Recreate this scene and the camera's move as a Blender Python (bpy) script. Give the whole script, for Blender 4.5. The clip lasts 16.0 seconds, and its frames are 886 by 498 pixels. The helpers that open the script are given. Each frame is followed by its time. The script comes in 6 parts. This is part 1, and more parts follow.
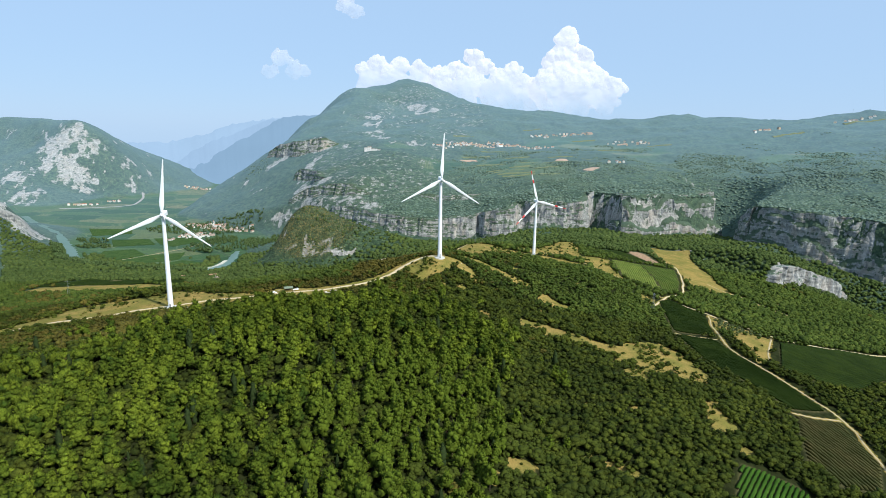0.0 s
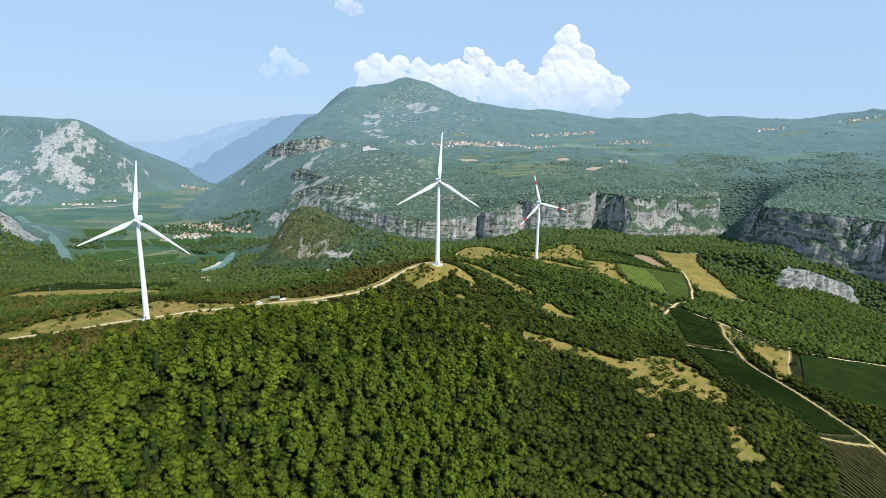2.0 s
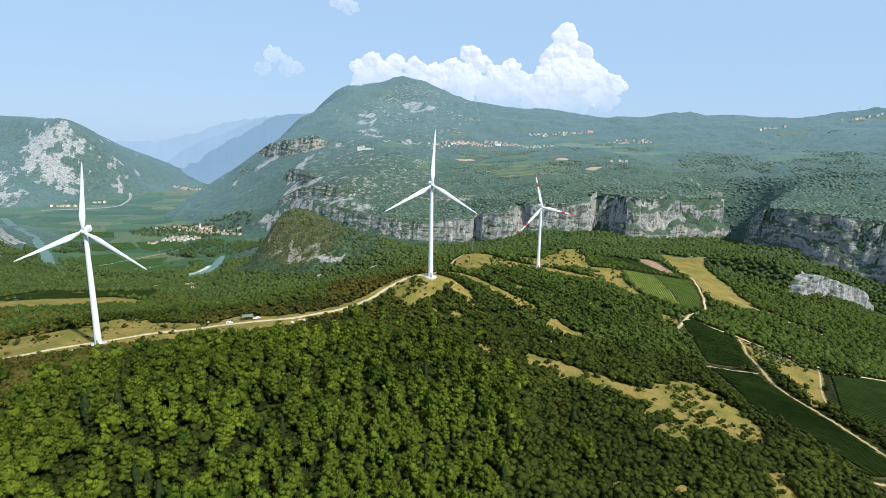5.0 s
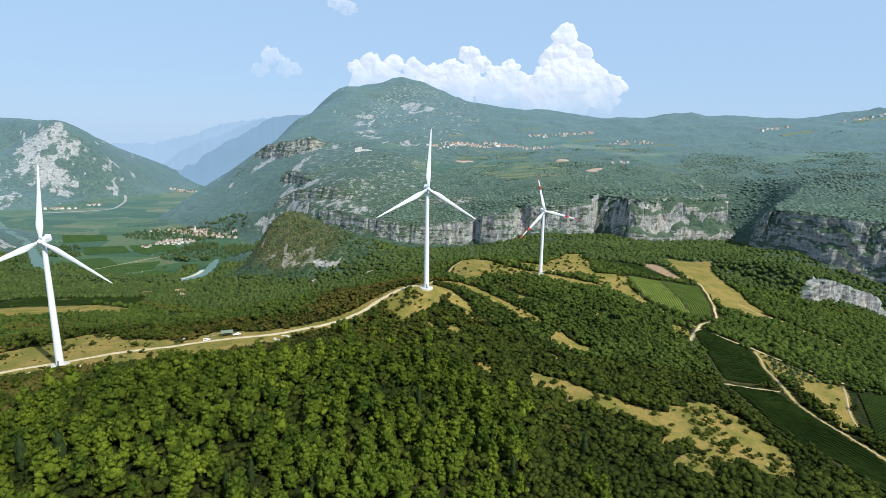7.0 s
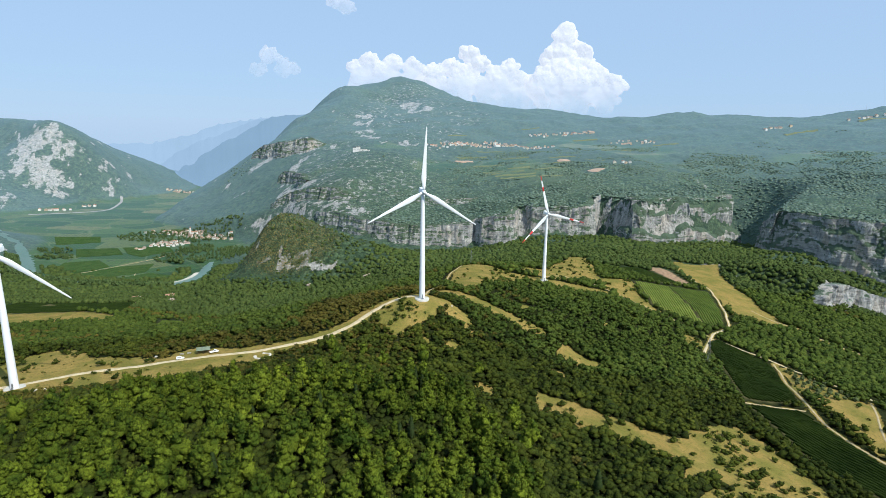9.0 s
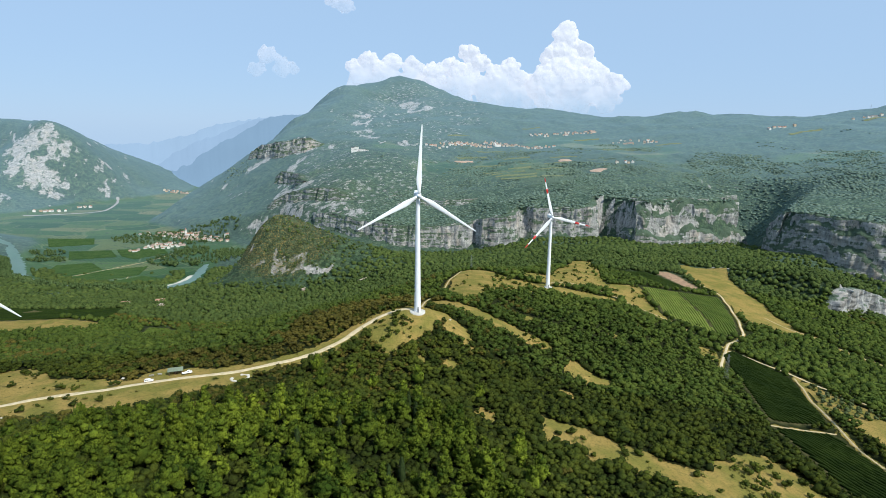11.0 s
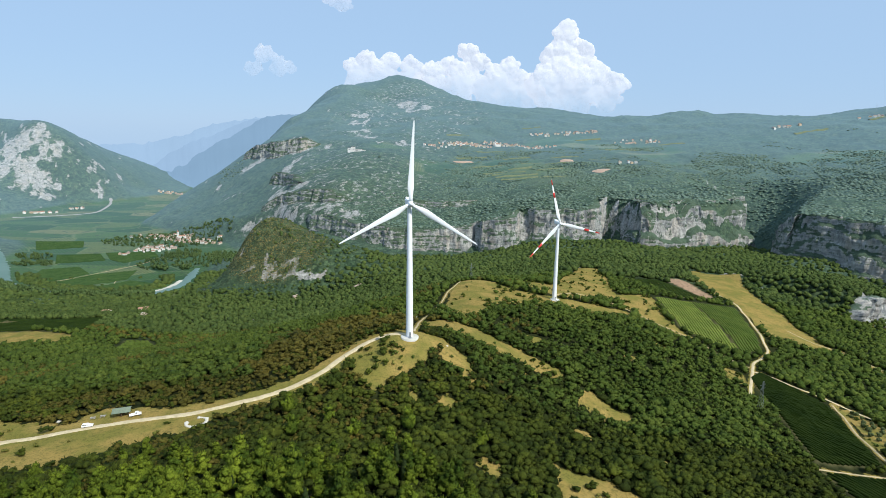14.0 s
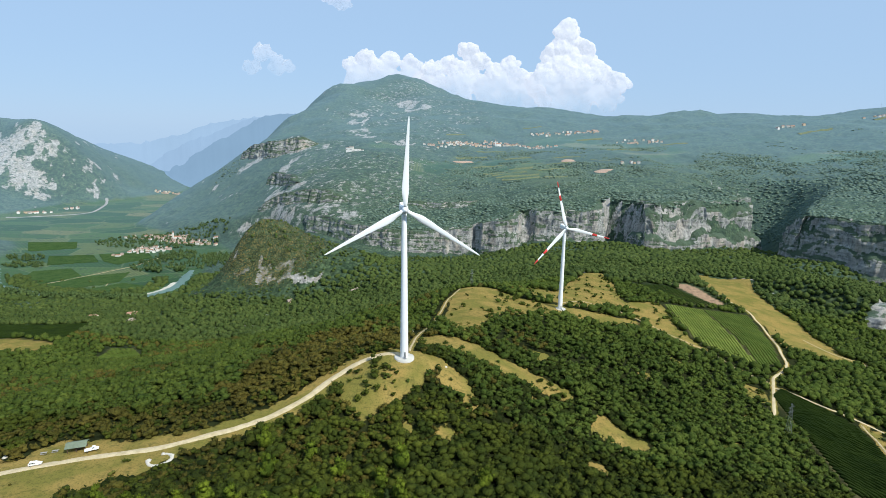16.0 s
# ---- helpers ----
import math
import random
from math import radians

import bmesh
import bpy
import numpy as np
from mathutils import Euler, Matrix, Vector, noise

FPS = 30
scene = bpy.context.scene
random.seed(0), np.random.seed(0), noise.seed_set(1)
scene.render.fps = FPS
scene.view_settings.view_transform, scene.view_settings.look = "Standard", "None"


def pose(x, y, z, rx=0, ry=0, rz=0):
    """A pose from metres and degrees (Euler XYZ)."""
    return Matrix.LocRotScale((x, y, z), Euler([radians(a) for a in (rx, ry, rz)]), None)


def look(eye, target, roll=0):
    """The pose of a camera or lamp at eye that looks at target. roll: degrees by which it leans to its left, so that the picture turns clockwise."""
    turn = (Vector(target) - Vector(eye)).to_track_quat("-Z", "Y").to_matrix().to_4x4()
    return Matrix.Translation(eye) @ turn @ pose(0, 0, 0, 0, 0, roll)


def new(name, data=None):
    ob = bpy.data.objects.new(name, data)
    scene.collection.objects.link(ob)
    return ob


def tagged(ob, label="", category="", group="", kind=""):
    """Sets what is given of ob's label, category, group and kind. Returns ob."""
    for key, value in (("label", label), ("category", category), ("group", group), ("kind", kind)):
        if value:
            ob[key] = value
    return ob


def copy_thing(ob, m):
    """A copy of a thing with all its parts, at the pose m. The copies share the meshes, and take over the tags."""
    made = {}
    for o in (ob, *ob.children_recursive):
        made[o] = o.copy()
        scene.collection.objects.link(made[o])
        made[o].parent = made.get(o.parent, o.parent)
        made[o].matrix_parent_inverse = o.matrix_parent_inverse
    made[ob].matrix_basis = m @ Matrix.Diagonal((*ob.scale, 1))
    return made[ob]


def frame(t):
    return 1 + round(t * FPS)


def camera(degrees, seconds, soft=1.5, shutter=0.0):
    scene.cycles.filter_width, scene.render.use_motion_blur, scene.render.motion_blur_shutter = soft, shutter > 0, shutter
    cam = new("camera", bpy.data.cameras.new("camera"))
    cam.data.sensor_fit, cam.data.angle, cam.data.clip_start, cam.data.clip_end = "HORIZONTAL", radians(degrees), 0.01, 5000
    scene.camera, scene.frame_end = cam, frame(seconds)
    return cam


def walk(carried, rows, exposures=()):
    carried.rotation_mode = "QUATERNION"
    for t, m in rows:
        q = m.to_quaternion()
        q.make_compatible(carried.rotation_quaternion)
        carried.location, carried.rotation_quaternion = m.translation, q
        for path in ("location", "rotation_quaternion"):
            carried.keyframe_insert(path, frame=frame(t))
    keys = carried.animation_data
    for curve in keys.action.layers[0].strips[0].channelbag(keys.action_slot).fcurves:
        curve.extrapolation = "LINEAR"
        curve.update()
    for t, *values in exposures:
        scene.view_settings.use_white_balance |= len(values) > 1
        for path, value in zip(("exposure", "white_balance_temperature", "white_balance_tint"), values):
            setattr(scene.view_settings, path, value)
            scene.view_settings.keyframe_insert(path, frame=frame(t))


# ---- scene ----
cam = camera(76.3, 16.0, soft=0.6)
# seconds, eye, heading and pitch in degrees, lean
PATH = [
    (0.0, (-5.70, -2.81, 127.36), -0.322, -12.119, 1.08),
    (0.5, (-5.20, 5.78, 127.29), -0.440, -12.124, 1.10),
    (1.0, (-4.76, 14.50, 127.18), -0.557, -12.124, 1.10),
    (1.5, (-4.36, 23.32, 127.03), -0.440, -12.186, 1.11),
    (2.0, (-3.98, 32.20, 126.83), -0.322, -12.209, 1.11),
    (2.5, (-3.61, 41.11, 126.60), -0.147, -12.265, 1.11),
    (3.0, (-3.23, 50.03, 126.33), -0.059, -12.271, 1.10),
    (3.5, (-2.84, 58.93, 126.03), -0.029, -12.299, 1.09),
    (4.0, (-2.44, 67.81, 125.71), -0.059, -12.271, 1.07),
    (6.5, (-0.11, 111.64, 123.82), 0.029, -12.153, 0.97),
    (7.0, (0.41, 120.28, 123.42), 0.029, -12.097, 0.95),
    (7.5, (0.94, 128.90, 123.02), 0.059, -12.091, 0.93),
    (8.0, (1.47, 137.49, 122.62), 0.029, -12.125, 0.90),
    (8.5, (2.00, 146.06, 122.23), 0.029, -12.091, 0.88),
    (9.0, (2.53, 154.62, 121.85), 0.029, -12.097, 0.86),
    (11.5, (4.81, 197.47, 120.14), 0.029, -12.097, 0.77),
    (12.0, (5.17, 206.05, 119.84), 0.059, -12.119, 0.76),
    (12.5, (5.49, 214.64, 119.55), 0.029, -12.097, 0.75),
    (13.0, (5.77, 223.21, 119.28), 0.059, -12.119, 0.75),
    (13.5, (6.01, 231.76, 119.01), 0.059, -12.125, 0.75),
    (14.0, (6.22, 240.26, 118.74), 0.088, -12.097, 0.76),
    (14.5, (6.40, 248.70, 118.46), 0.088, -12.091, 0.77),
    (15.0, (6.55, 257.03, 118.18), 0.088, -12.069, 0.79),
    (15.5, (6.70, 265.24, 117.87), 0.088, -12.097, 0.81),
    (16.0, (6.84, 273.26, 117.54), 0.117, -12.119, 0.84),
]


def sight(eye, heading, pitch):
    h, p = radians(heading), radians(pitch)
    return Vector(eye) + 100 * Vector((math.sin(h) * math.cos(p), math.cos(h) * math.cos(p), math.sin(p)))


walk(cam, [(t, look(eye, sight(eye, heading, pitch), lean)) for t, eye, heading, pitch, lean in PATH],
     exposures=[(0.0, 0.28, 5700, 8), (6.5, 0.24, 5700, 8), (9.0, 0.20, 5700, 8), (12.0, 0.17, 5700, 8), (16.0, 0.17, 5700, 8)])

# ---- sky, sun ----
SUN_FROM = Vector((0.72, -0.69, 1.02)).normalized()
world = bpy.data.worlds.new("sky")
scene.world = world
world.use_nodes = True
wn, wl = world.node_tree.nodes, world.node_tree.links
sky = wn.new("ShaderNodeTexSky")
sky.sky_type, sky.sun_disc = "NISHITA", False
sky.sun_elevation = math.asin(SUN_FROM.z)
sky.sun_rotation = math.atan2(SUN_FROM.x, SUN_FROM.y)
sky.altitude, sky.air_density, sky.dust_density, sky.ozone_density = 300, 1.0, 0.3, 2.0
# summer haze evens the sky out
veil = wn.new("ShaderNodeMix")
veil.data_type = "RGBA"
veil.inputs[0].default_value = 0.85
veil.inputs[7].default_value = (5.0, 6.5, 8.2, 1)
wl.new(sky.outputs[0], veil.inputs[6])
wl.new(veil.outputs[2], wn["Background"].inputs[0])
wn["Background"].inputs[1].default_value = 0.085
sun = new("sun", bpy.data.lights.new("sun", "SUN"))
sun.data.energy, sun.data.angle, sun.data.color = 4.9, radians(0.6), (1.0, 0.91, 0.74)
sun.matrix_world = look(SUN_FROM * 1000, (0, 0, 0))

# ---- material kit ----
class Kit:
    """A small wrapper round one node tree."""

    def __init__(self, name):
        self.mat = bpy.data.materials.new(name)
        self.mat.use_nodes = True
        self.n, self.l = self.mat.node_tree.nodes, self.mat.node_tree.links
        self.bsdf = self.n["Principled BSDF"]

    def put(self, socket, value):
        if hasattr(value, "is_linked"):
            self.l.new(value, socket)
        elif value is not None:
            socket.default_value = value

    def place(self, scale=(1, 1, 1)):
        co = self.n.new("ShaderNodeTexCoord")
        mp = self.n.new("ShaderNodeMapping")
        self.l.new(co.outputs["Object"], mp.inputs[0])
        mp.inputs["Scale"].default_value = scale
        return mp.outputs[0]

    def noise(self, at, scale, detail=4.0, rough=0.55, warp=0.0):
        t = self.n.new("ShaderNodeTexNoise")
        self.l.new(at, t.inputs["Vector"])
        t.inputs["Scale"].default_value, t.inputs["Detail"].default_value = scale, detail
        t.inputs["Roughness"].default_value, t.inputs["Distortion"].default_value = rough, warp
        return t.outputs["Fac"]

    def cells(self, at, scale, out="Distance", feature="F1"):
        t = self.n.new("ShaderNodeTexVoronoi")
        t.feature = feature
        self.l.new(at, t.inputs["Vector"])
        t.inputs["Scale"].default_value = scale
        return t.outputs[out]

    def ramp(self, fac, *stops):
        r = self.n.new("ShaderNodeValToRGB")
        self.put(r.inputs[0], fac)
        e = r.color_ramp.elements
        while len(e) < len(stops):
            e.new(0.5)
        for k, (p, c) in enumerate(stops):
            e[k].position = p
            e[k].color = (*c, 1) if isinstance(c, tuple) else (c, c, c, 1)
        return r.outputs[0]

    def mix(self, fac, a, b, mode="MIX"):
        m = self.n.new("ShaderNodeMix")
        m.data_type, m.blend_type = "RGBA", mode
        self.put(m.inputs[0], fac)
        for s, v in ((m.inputs[6], a), (m.inputs[7], b)):
            self.put(s, (*v, 1) if isinstance(v, tuple) else v)
        return m.outputs[2]

    def math(self, op, a, b=None, clamp=False):
        m = self.n.new("ShaderNodeMath")
        m.operation, m.use_clamp = op, clamp
        self.put(m.inputs[0], a)
        if b is not None:
            self.put(m.inputs[1], b)
        return m.outputs[0]

    def attr(self, name, out="Fac"):
        a = self.n.new("ShaderNodeAttribute")
        a.attribute_name = name
        return a.outputs[out]

    def island(self):
        return self.n.new("ShaderNodeNewGeometry").outputs["Random Per Island"]

    def per_object(self):
        return self.n.new("ShaderNodeObjectInfo").outputs["Random"]

    def upness(self):
        g, s = self.n.new("ShaderNodeNewGeometry"), self.n.new("ShaderNodeSeparateXYZ")
        self.l.new(g.outputs["Normal"], s.inputs[0])
        return s.outputs[2]

    def bump(self, height, strength=0.5, distance=0.1):
        b = self.n.new("ShaderNodeBump")
        b.inputs["Strength"].default_value, b.inputs["Distance"].default_value = strength, distance
        self.put(b.inputs["Height"], height)
        self.l.new(b.outputs[0], self.bsdf.inputs["Normal"])

    def done(self, color=None, rough=0.8, metal=0.0, spec=0.3):
        self.put(self.bsdf.inputs["Base Color"], (*color, 1) if isinstance(color, tuple) else color)
        self.put(self.bsdf.inputs["Roughness"], rough)
        self.bsdf.inputs["Metallic"].default_value = metal
        self.bsdf.inputs["Specular IOR Level"].default_value = spec
        return self.mat


def plain(name, color, rough=0.7, metal=0.0, grain=6.0, depth=0.18, spec=0.3):
    """Paint, plaster, metal: a colour with stains at two scales."""
    k = Kit(name)
    at = k.place()
    stain = k.mix(0.5, k.noise(at, grain), k.noise(at, grain * 0.17, 3))
    dark = tuple(c * (1 - depth) for c in color)
    k.put(k.bsdf.inputs["Base Color"], k.mix(k.ramp(stain, (0.35, 0.0), (0.65, 1.0)), dark, color))
    return k.done(None, rough, metal, spec)


# ---- the lie of the land ----
def lattice(x, y, seed):
    """Smooth value noise in -1..1."""
    table = np.random.RandomState(seed).uniform(-1, 1, (256, 256))
    xi, yi = np.floor(x).astype(int), np.floor(y).astype(int)
    fx, fy = x - xi, y - yi
    fx, fy = fx * fx * fx * (fx * (fx * 6 - 15) + 10), fy * fy * fy * (fy * (fy * 6 - 15) + 10)
    a, b = table[xi & 255, yi & 255], table[(xi + 1) & 255, yi & 255]
    c, d = table[xi & 255, (yi + 1) & 255], table[(xi + 1) & 255, (yi + 1) & 255]
    return (a + (b - a) * fx) * (1 - fy) + (c + (d - c) * fx) * fy


def fbm(x, y, size, octaves=4, seed=1, ridged=False):
    total, gain, reach = 0.0, 1.0, 0.0
    for k in range(octaves):
        v = lattice(x / size + 17.3 * k, y / size + 9.1 * k, seed + k)
        total = total + gain * ((1 - 2 * np.abs(v)) if ridged else v)
        reach, gain, size = reach + gain, gain * 0.5, size * 0.5
    return total / reach


def smooth(a, b, v):
    t = np.clip((v - a) / (b - a), 0, 1)
    return t * t * (3 - 2 * t)


class Relief:
    """A smooth surface led by the heights of crests, shoulders and feet."""

    def __init__(self, spots, round_off, ease):
        self.p = np.array(spots, float)
        self.c = round_off
        d = self.kernel(self.p[:, 0], self.p[:, 1])
        n = len(self.p)
        m = np.zeros((n + 1, n + 1))
        m[:n, :n] = d - ease * np.eye(n)
        m[:n, n] = m[n, :n] = 1
        self.w = np.linalg.solve(m, np.append(self.p[:, 2], 0))

    def kernel(self, x, y):
        return np.sqrt((x[:, None] - self.p[None, :, 0]) ** 2 + (y[:, None] - self.p[None, :, 1]) ** 2 + self.c ** 2)

    def __call__(self, x, y):
        out = np.empty(len(x))
        for i in range(0, len(x), 20000):
            out[i:i + 20000] = self.kernel(x[i:i + 20000], y[i:i + 20000]) @ self.w[:-1] + self.w[-1]
        return out


WIND_RIDGE = [(-640, 300, -75), (-420, 345, -38), (-300, 400, -24), (-233, 444, -24), (-155, 489, -21), (-68, 504, -16), (-12, 549, 0),
              (15, 620, -12), (24, 690, -27), (27, 760, -33), (39, 842, -41), (62, 815, -43), (80, 775, -42), (119, 784, -48), (140, 860, -56), (195, 960, -70), (222, 1035, -74), (255, 1000, -82)]
PINE_HILL = [(-224, 290, -12), (-188, 304, -10), (-151, 313, -3), (-109, 348, -1), (-88, 404, -12), (-43, 402, -7), (-163, 227, -14),
             (-124, 250, -24), (-64, 254, -25), (0, 260, -34), (7, 425, -20), (-17, 325, -25), (-100, 292, -15), (-48, 466, -22),
             (-5, 490, -22), (-150, 110, -42), (0, 140, -60), (-330, 220, -30), (-450, 60, -70), (0, -300, -120), (-1200, -400, -170)]
EAST_SLOPE = [(48, 290, -50), (108, 297, -47), (171, 327, -53), (130, 275, -57), (46, 465, -38), (100, 540, -52), (53, 395, -45),
              (113, 437, -46), (147, 505, -45), (180, 460, -60), (56, 507, -38), (35, 553, -17), (120, 600, -44), (158, 575, -53),
              (149, 513, -56), (225, 765, -68), (71, 353, -42), (200, 150, -85), (320, 330, -85), (600, 200, -130), (900, -300, -180)]
VINE_SLOPE = [(243, 630, -75), (268, 527, -74), (305, 533, -74), (272, 693, -81), (306, 736, -92), (334, 781, -90), (395, 790, -108),
              (379, 921, -102), (450, 1190, -118), (500, 640, -118), (420, 480, -95), (600, 420, -125), (621, 1200, -128), (300, 1200, -112),
              (635, 1040, -142), (690, 1075, -160), (560, 900, -138), (760, 900, -185), (720, 700, -165), (1000, 600, -200),
              (452, 1450, -145), (596, 1440, -146), (683, 1320, -143), (304, 1450, -139), (711, 1180, -150), (493, 1320, -131), (760, 1260, -180)]
NORTH_SLOPE = [(-295, 683, -88), (-318, 985, -172), (-87, 589, -18), (-60, 660, -40), (-470, 855, -133), (-379, 921, -160), (-749, 993, -165),
               (-516, 949, -148), (-290, 520, -32), (-452, 621, -90), (-700, 640, -125), (-60, 950, -120), (60, 1150, -140), (-160, 1180, -170),
               (-205, 1260, -192), (90, 1450, -180), (194, 1400, -139), (-1200, 700, -170), (-859, 1500, -262), (-1174, 1640, -280)]
ROCKY_HILL = [(-374, 1470, -84), (-402, 1440, -100), (-335, 1480, -88), (-283, 1430, -107), (-192, 1400, -132), (-104, 1370, -155),
              (-440, 1400, -160), (-480, 1420, -225), (-530, 1500, -270), (-440, 1600, -210), (-250, 1600, -220), (-340, 1340, -185)]
VALLEY = [(-655, 1640, -288), (-980, 2070, -288), (-1200, 1900, -288), (-800, 1900, -288), (-1550, 2250, -288), (-1400, 3000, -288),
          (-1500, 3400, -288), (-1600, 3900, -288), (-1700, 4500, -285), (-600, 2000, -275),
          (850, 1400, -225), (960, 1200, -288), (1090, 1340, -288), (1500, 900, -288), (2200, 500, -270),
          (-2000, 1500, -260), (-2600, 800, -240)]
TALUS = [(-189, 1790, -207), (-131, 1750, -212), (12, 1735, -221), (132, 1715, -207), (242, 1735, -178), (432, 1715, -170), (485, 1750, -178), (531, 1645, -170),
         (681, 1685, -176), (814, 1728, -189), (930, 1840, -212), (870, 1480, -172), (950, 1395, -194), (1040, 1305, -206), (-293, 1880, -193), (-433, 2000, -180),
         (835, 1540, -172), (300, 1600, -180), (650, 1570, -180), (-100, 1600, -215)]
WEST_MOUNTAIN = [(-2216, 3385, 140), (-2492, 3467, 133), (-2758, 3549, 145), (-2052, 3344, 55), (-1927, 3330, -75), (-1861, 3370, -140), (-2211, 3200, -2), (-2377, 3250, -22),
                 (-2110, 3080, -102), (-2256, 2980, -129), (-2267, 2850, -177), (-1997, 3080, -192), (-1951, 2950, -250), (-2064, 2780, -222), (-1967, 3200, -107), (-2047, 3270, 0),
                 (-2647, 3350, 2), (-1900, 2600, -285), (-2094, 2690, -280), (-1880, 2850, -284), (-1860, 3080, -284), (-1730, 3250, -286), (-1780, 3480, -240), (-2600, 4000, 60),
                 (-3300, 4000, 90), (-2000, 4100, -150), (-3300, 3000, -60), (-2700, 2500, -230), (-1383, 1760, -178),
                 (-1437, 1780, -137), (-1520, 1790, -140), (-1340, 1790, -262), (-1420, 1880, -240), (-3600, 1800, -120)]
FAR_RANGE = [(-1300, 4400, -230), (-1455, 4200, -260), (-1350, 4000, -275), (-1400, 3700, -285), (-1000, 4700, -150), (-2200, 4700, -200)]
MOUNTAIN = [(-305, 4400, 486), (-443, 4300, 439), (-684, 4000, 361), (-779, 3700, 243), (-848, 3450, 141), (-868, 3200, 71), (-891, 2950, 11),
            (-979, 2850, -80), (-1089, 2750, -172), (-1187, 2650, -228), (-1265, 2550, -280), (-27, 4300, 379), (-365, 3900, 258), (-485, 3400, 157),
            (-344, 2479, 25), (-672, 2712, 7), (-392, 2250, -40), (-401, 2050, -119), (-549, 2450, -58), (-959, 2632, -184), (-745, 2350, -196),
            (-1250, 3300, -260), (-1150, 3800, -150), (-600, 2180, -170), (-1000, 2330, -262), (-800, 3000, 30)]
PLATEAU = [(-195, 1850, -157), (-43, 1800, -156), (103, 3000, 62), (310, 3000, 43), (65, 2600, -16), (55, 2150, -89), (211, 2000, -71),
           (85, 1830, -139), (159, 1790, -115), (254, 1800, -89), (338, 1760, -101), (417, 1760, -87), (492, 1850, -65), (548, 1690, -67),
           (699, 1720, -67), (835, 1770, -74), (464, 2406, 7), (651, 2150, -13), (884, 2950, 64), (904, 2250, -16), (898, 1980, -40)]
EAST_HEIGHTS = [(899, 1500, -75), (945, 1430, -81), (1048, 1340, -87), (1175, 1950, -37), (1547, 2600, 48), (1394, 2000, 12), (1926, 2800, 128),
                (1458, 2950, 103), (1081, 2150, -48), (261, 4200, 291), (542, 4000, 232), (795, 4000, 244), (1102, 3900, 173), (1415, 3600, 221),
                (1766, 3400, 205), (2095, 3300, 225), (2354, 3150, 245), (2100, 1300, -20), (3000, 1500, 60), (3300, 2800, 240), (1600, 4300, 120),
                (300, 4700, 200), (2300, 4100, 150)]
low_land = Relief(WIND_RIDGE + PINE_HILL + EAST_SLOPE + VINE_SLOPE + NORTH_SLOPE + ROCKY_HILL + VALLEY + TALUS + WEST_MOUNTAIN + FAR_RANGE, 22, 14)
high_land = Relief(MOUNTAIN + PLATEAU + EAST_HEIGHTS, 60, 25)

# the foot of the highland: x, y and how wide its step is there
RIM = [(-1300, 4750, 350), (-1330, 3400, 300), (-1310, 2750, 160), (-1280, 2480, 120), (-1000, 2290, 120), (-820, 2170, 110), (-607, 2090, 80),
       (-420, 1960, 60), (-250, 1840, 26), (-150, 1785, 22), (-20, 1770, 20), (90, 1765, 20), (150, 1735, 20), (200, 1740, 20), (235, 1770, 20),
       (300, 1735, 20), (420, 1735, 20), (455, 1800, 20), (500, 1760, 30), (520, 1672, 60), (570, 1665, 60), (700, 1700, 60), (845, 1742, 60),
       (876, 1790, 40), (925, 1990, 230), (965, 2000, 250), (862, 1700, 90), (842, 1600, 24), (905, 1510, 22)]
RIM += [(980, 1410, 22), (1085, 1285, 22), (1250, 1180, 22), (1700, 1090, 40), (2600, 850, 150), (4800, 700, 300)]
RIM_END = [(4800, 4800, 300), (0, 5000, 300)]


def rim_distance(x, y):
    """Metres inside (+) or outside (-) the highland, and the width of its step there."""
    line = np.array(RIM + RIM_END, float)
    nxt = np.roll(line, -1, axis=0)
    best, wide, inside = np.full(len(x), 1e9), np.zeros(len(x)), np.zeros(len(x), bool)
    for (ax, ay, aw), (bx, by, bw) in zip(line, nxt):
        ux, uy = bx - ax, by - ay
        s = np.clip(((x - ax) * ux + (y - ay) * uy) / (ux * ux + uy * uy), 0, 1)
        d = np.hypot(x - ax - s * ux, y - ay - s * uy)
        near = d < best
        best, wide = np.where(near, d, best), np.where(near, aw + s * (bw - aw), wide)
        cross = (ay > y) != (by > y)
        with np.errstate(divide="ignore", invalid="ignore"):
            inside ^= cross & (x < ux * (y - ay) / uy + ax)
    return np.where(inside, best, -best), wide


# rock bands across the mountain's flank: line from west to east, height
CRAGS = [([(-930, 2900), (-820, 2790), (-700, 2715), (-600, 2690), (-520, 2720)], 46), ([(-700, 2500), (-630, 2430), (-560, 2330), (-520, 2230)], 24),
         ([(-640, 2200), (-520, 2120), (-400, 2060), (-290, 2000)], 26), ([(-120, 2000), (0, 1960), (110, 1940)], 10)]
LOW_CRAGS = [([(560, 972), (600, 1000), (650, 1034), (700, 1046), (760, 1072), (830, 1125)], 32),
             ([(-1460, 1735), (-1400, 1742), (-1345, 1775)], 18)]


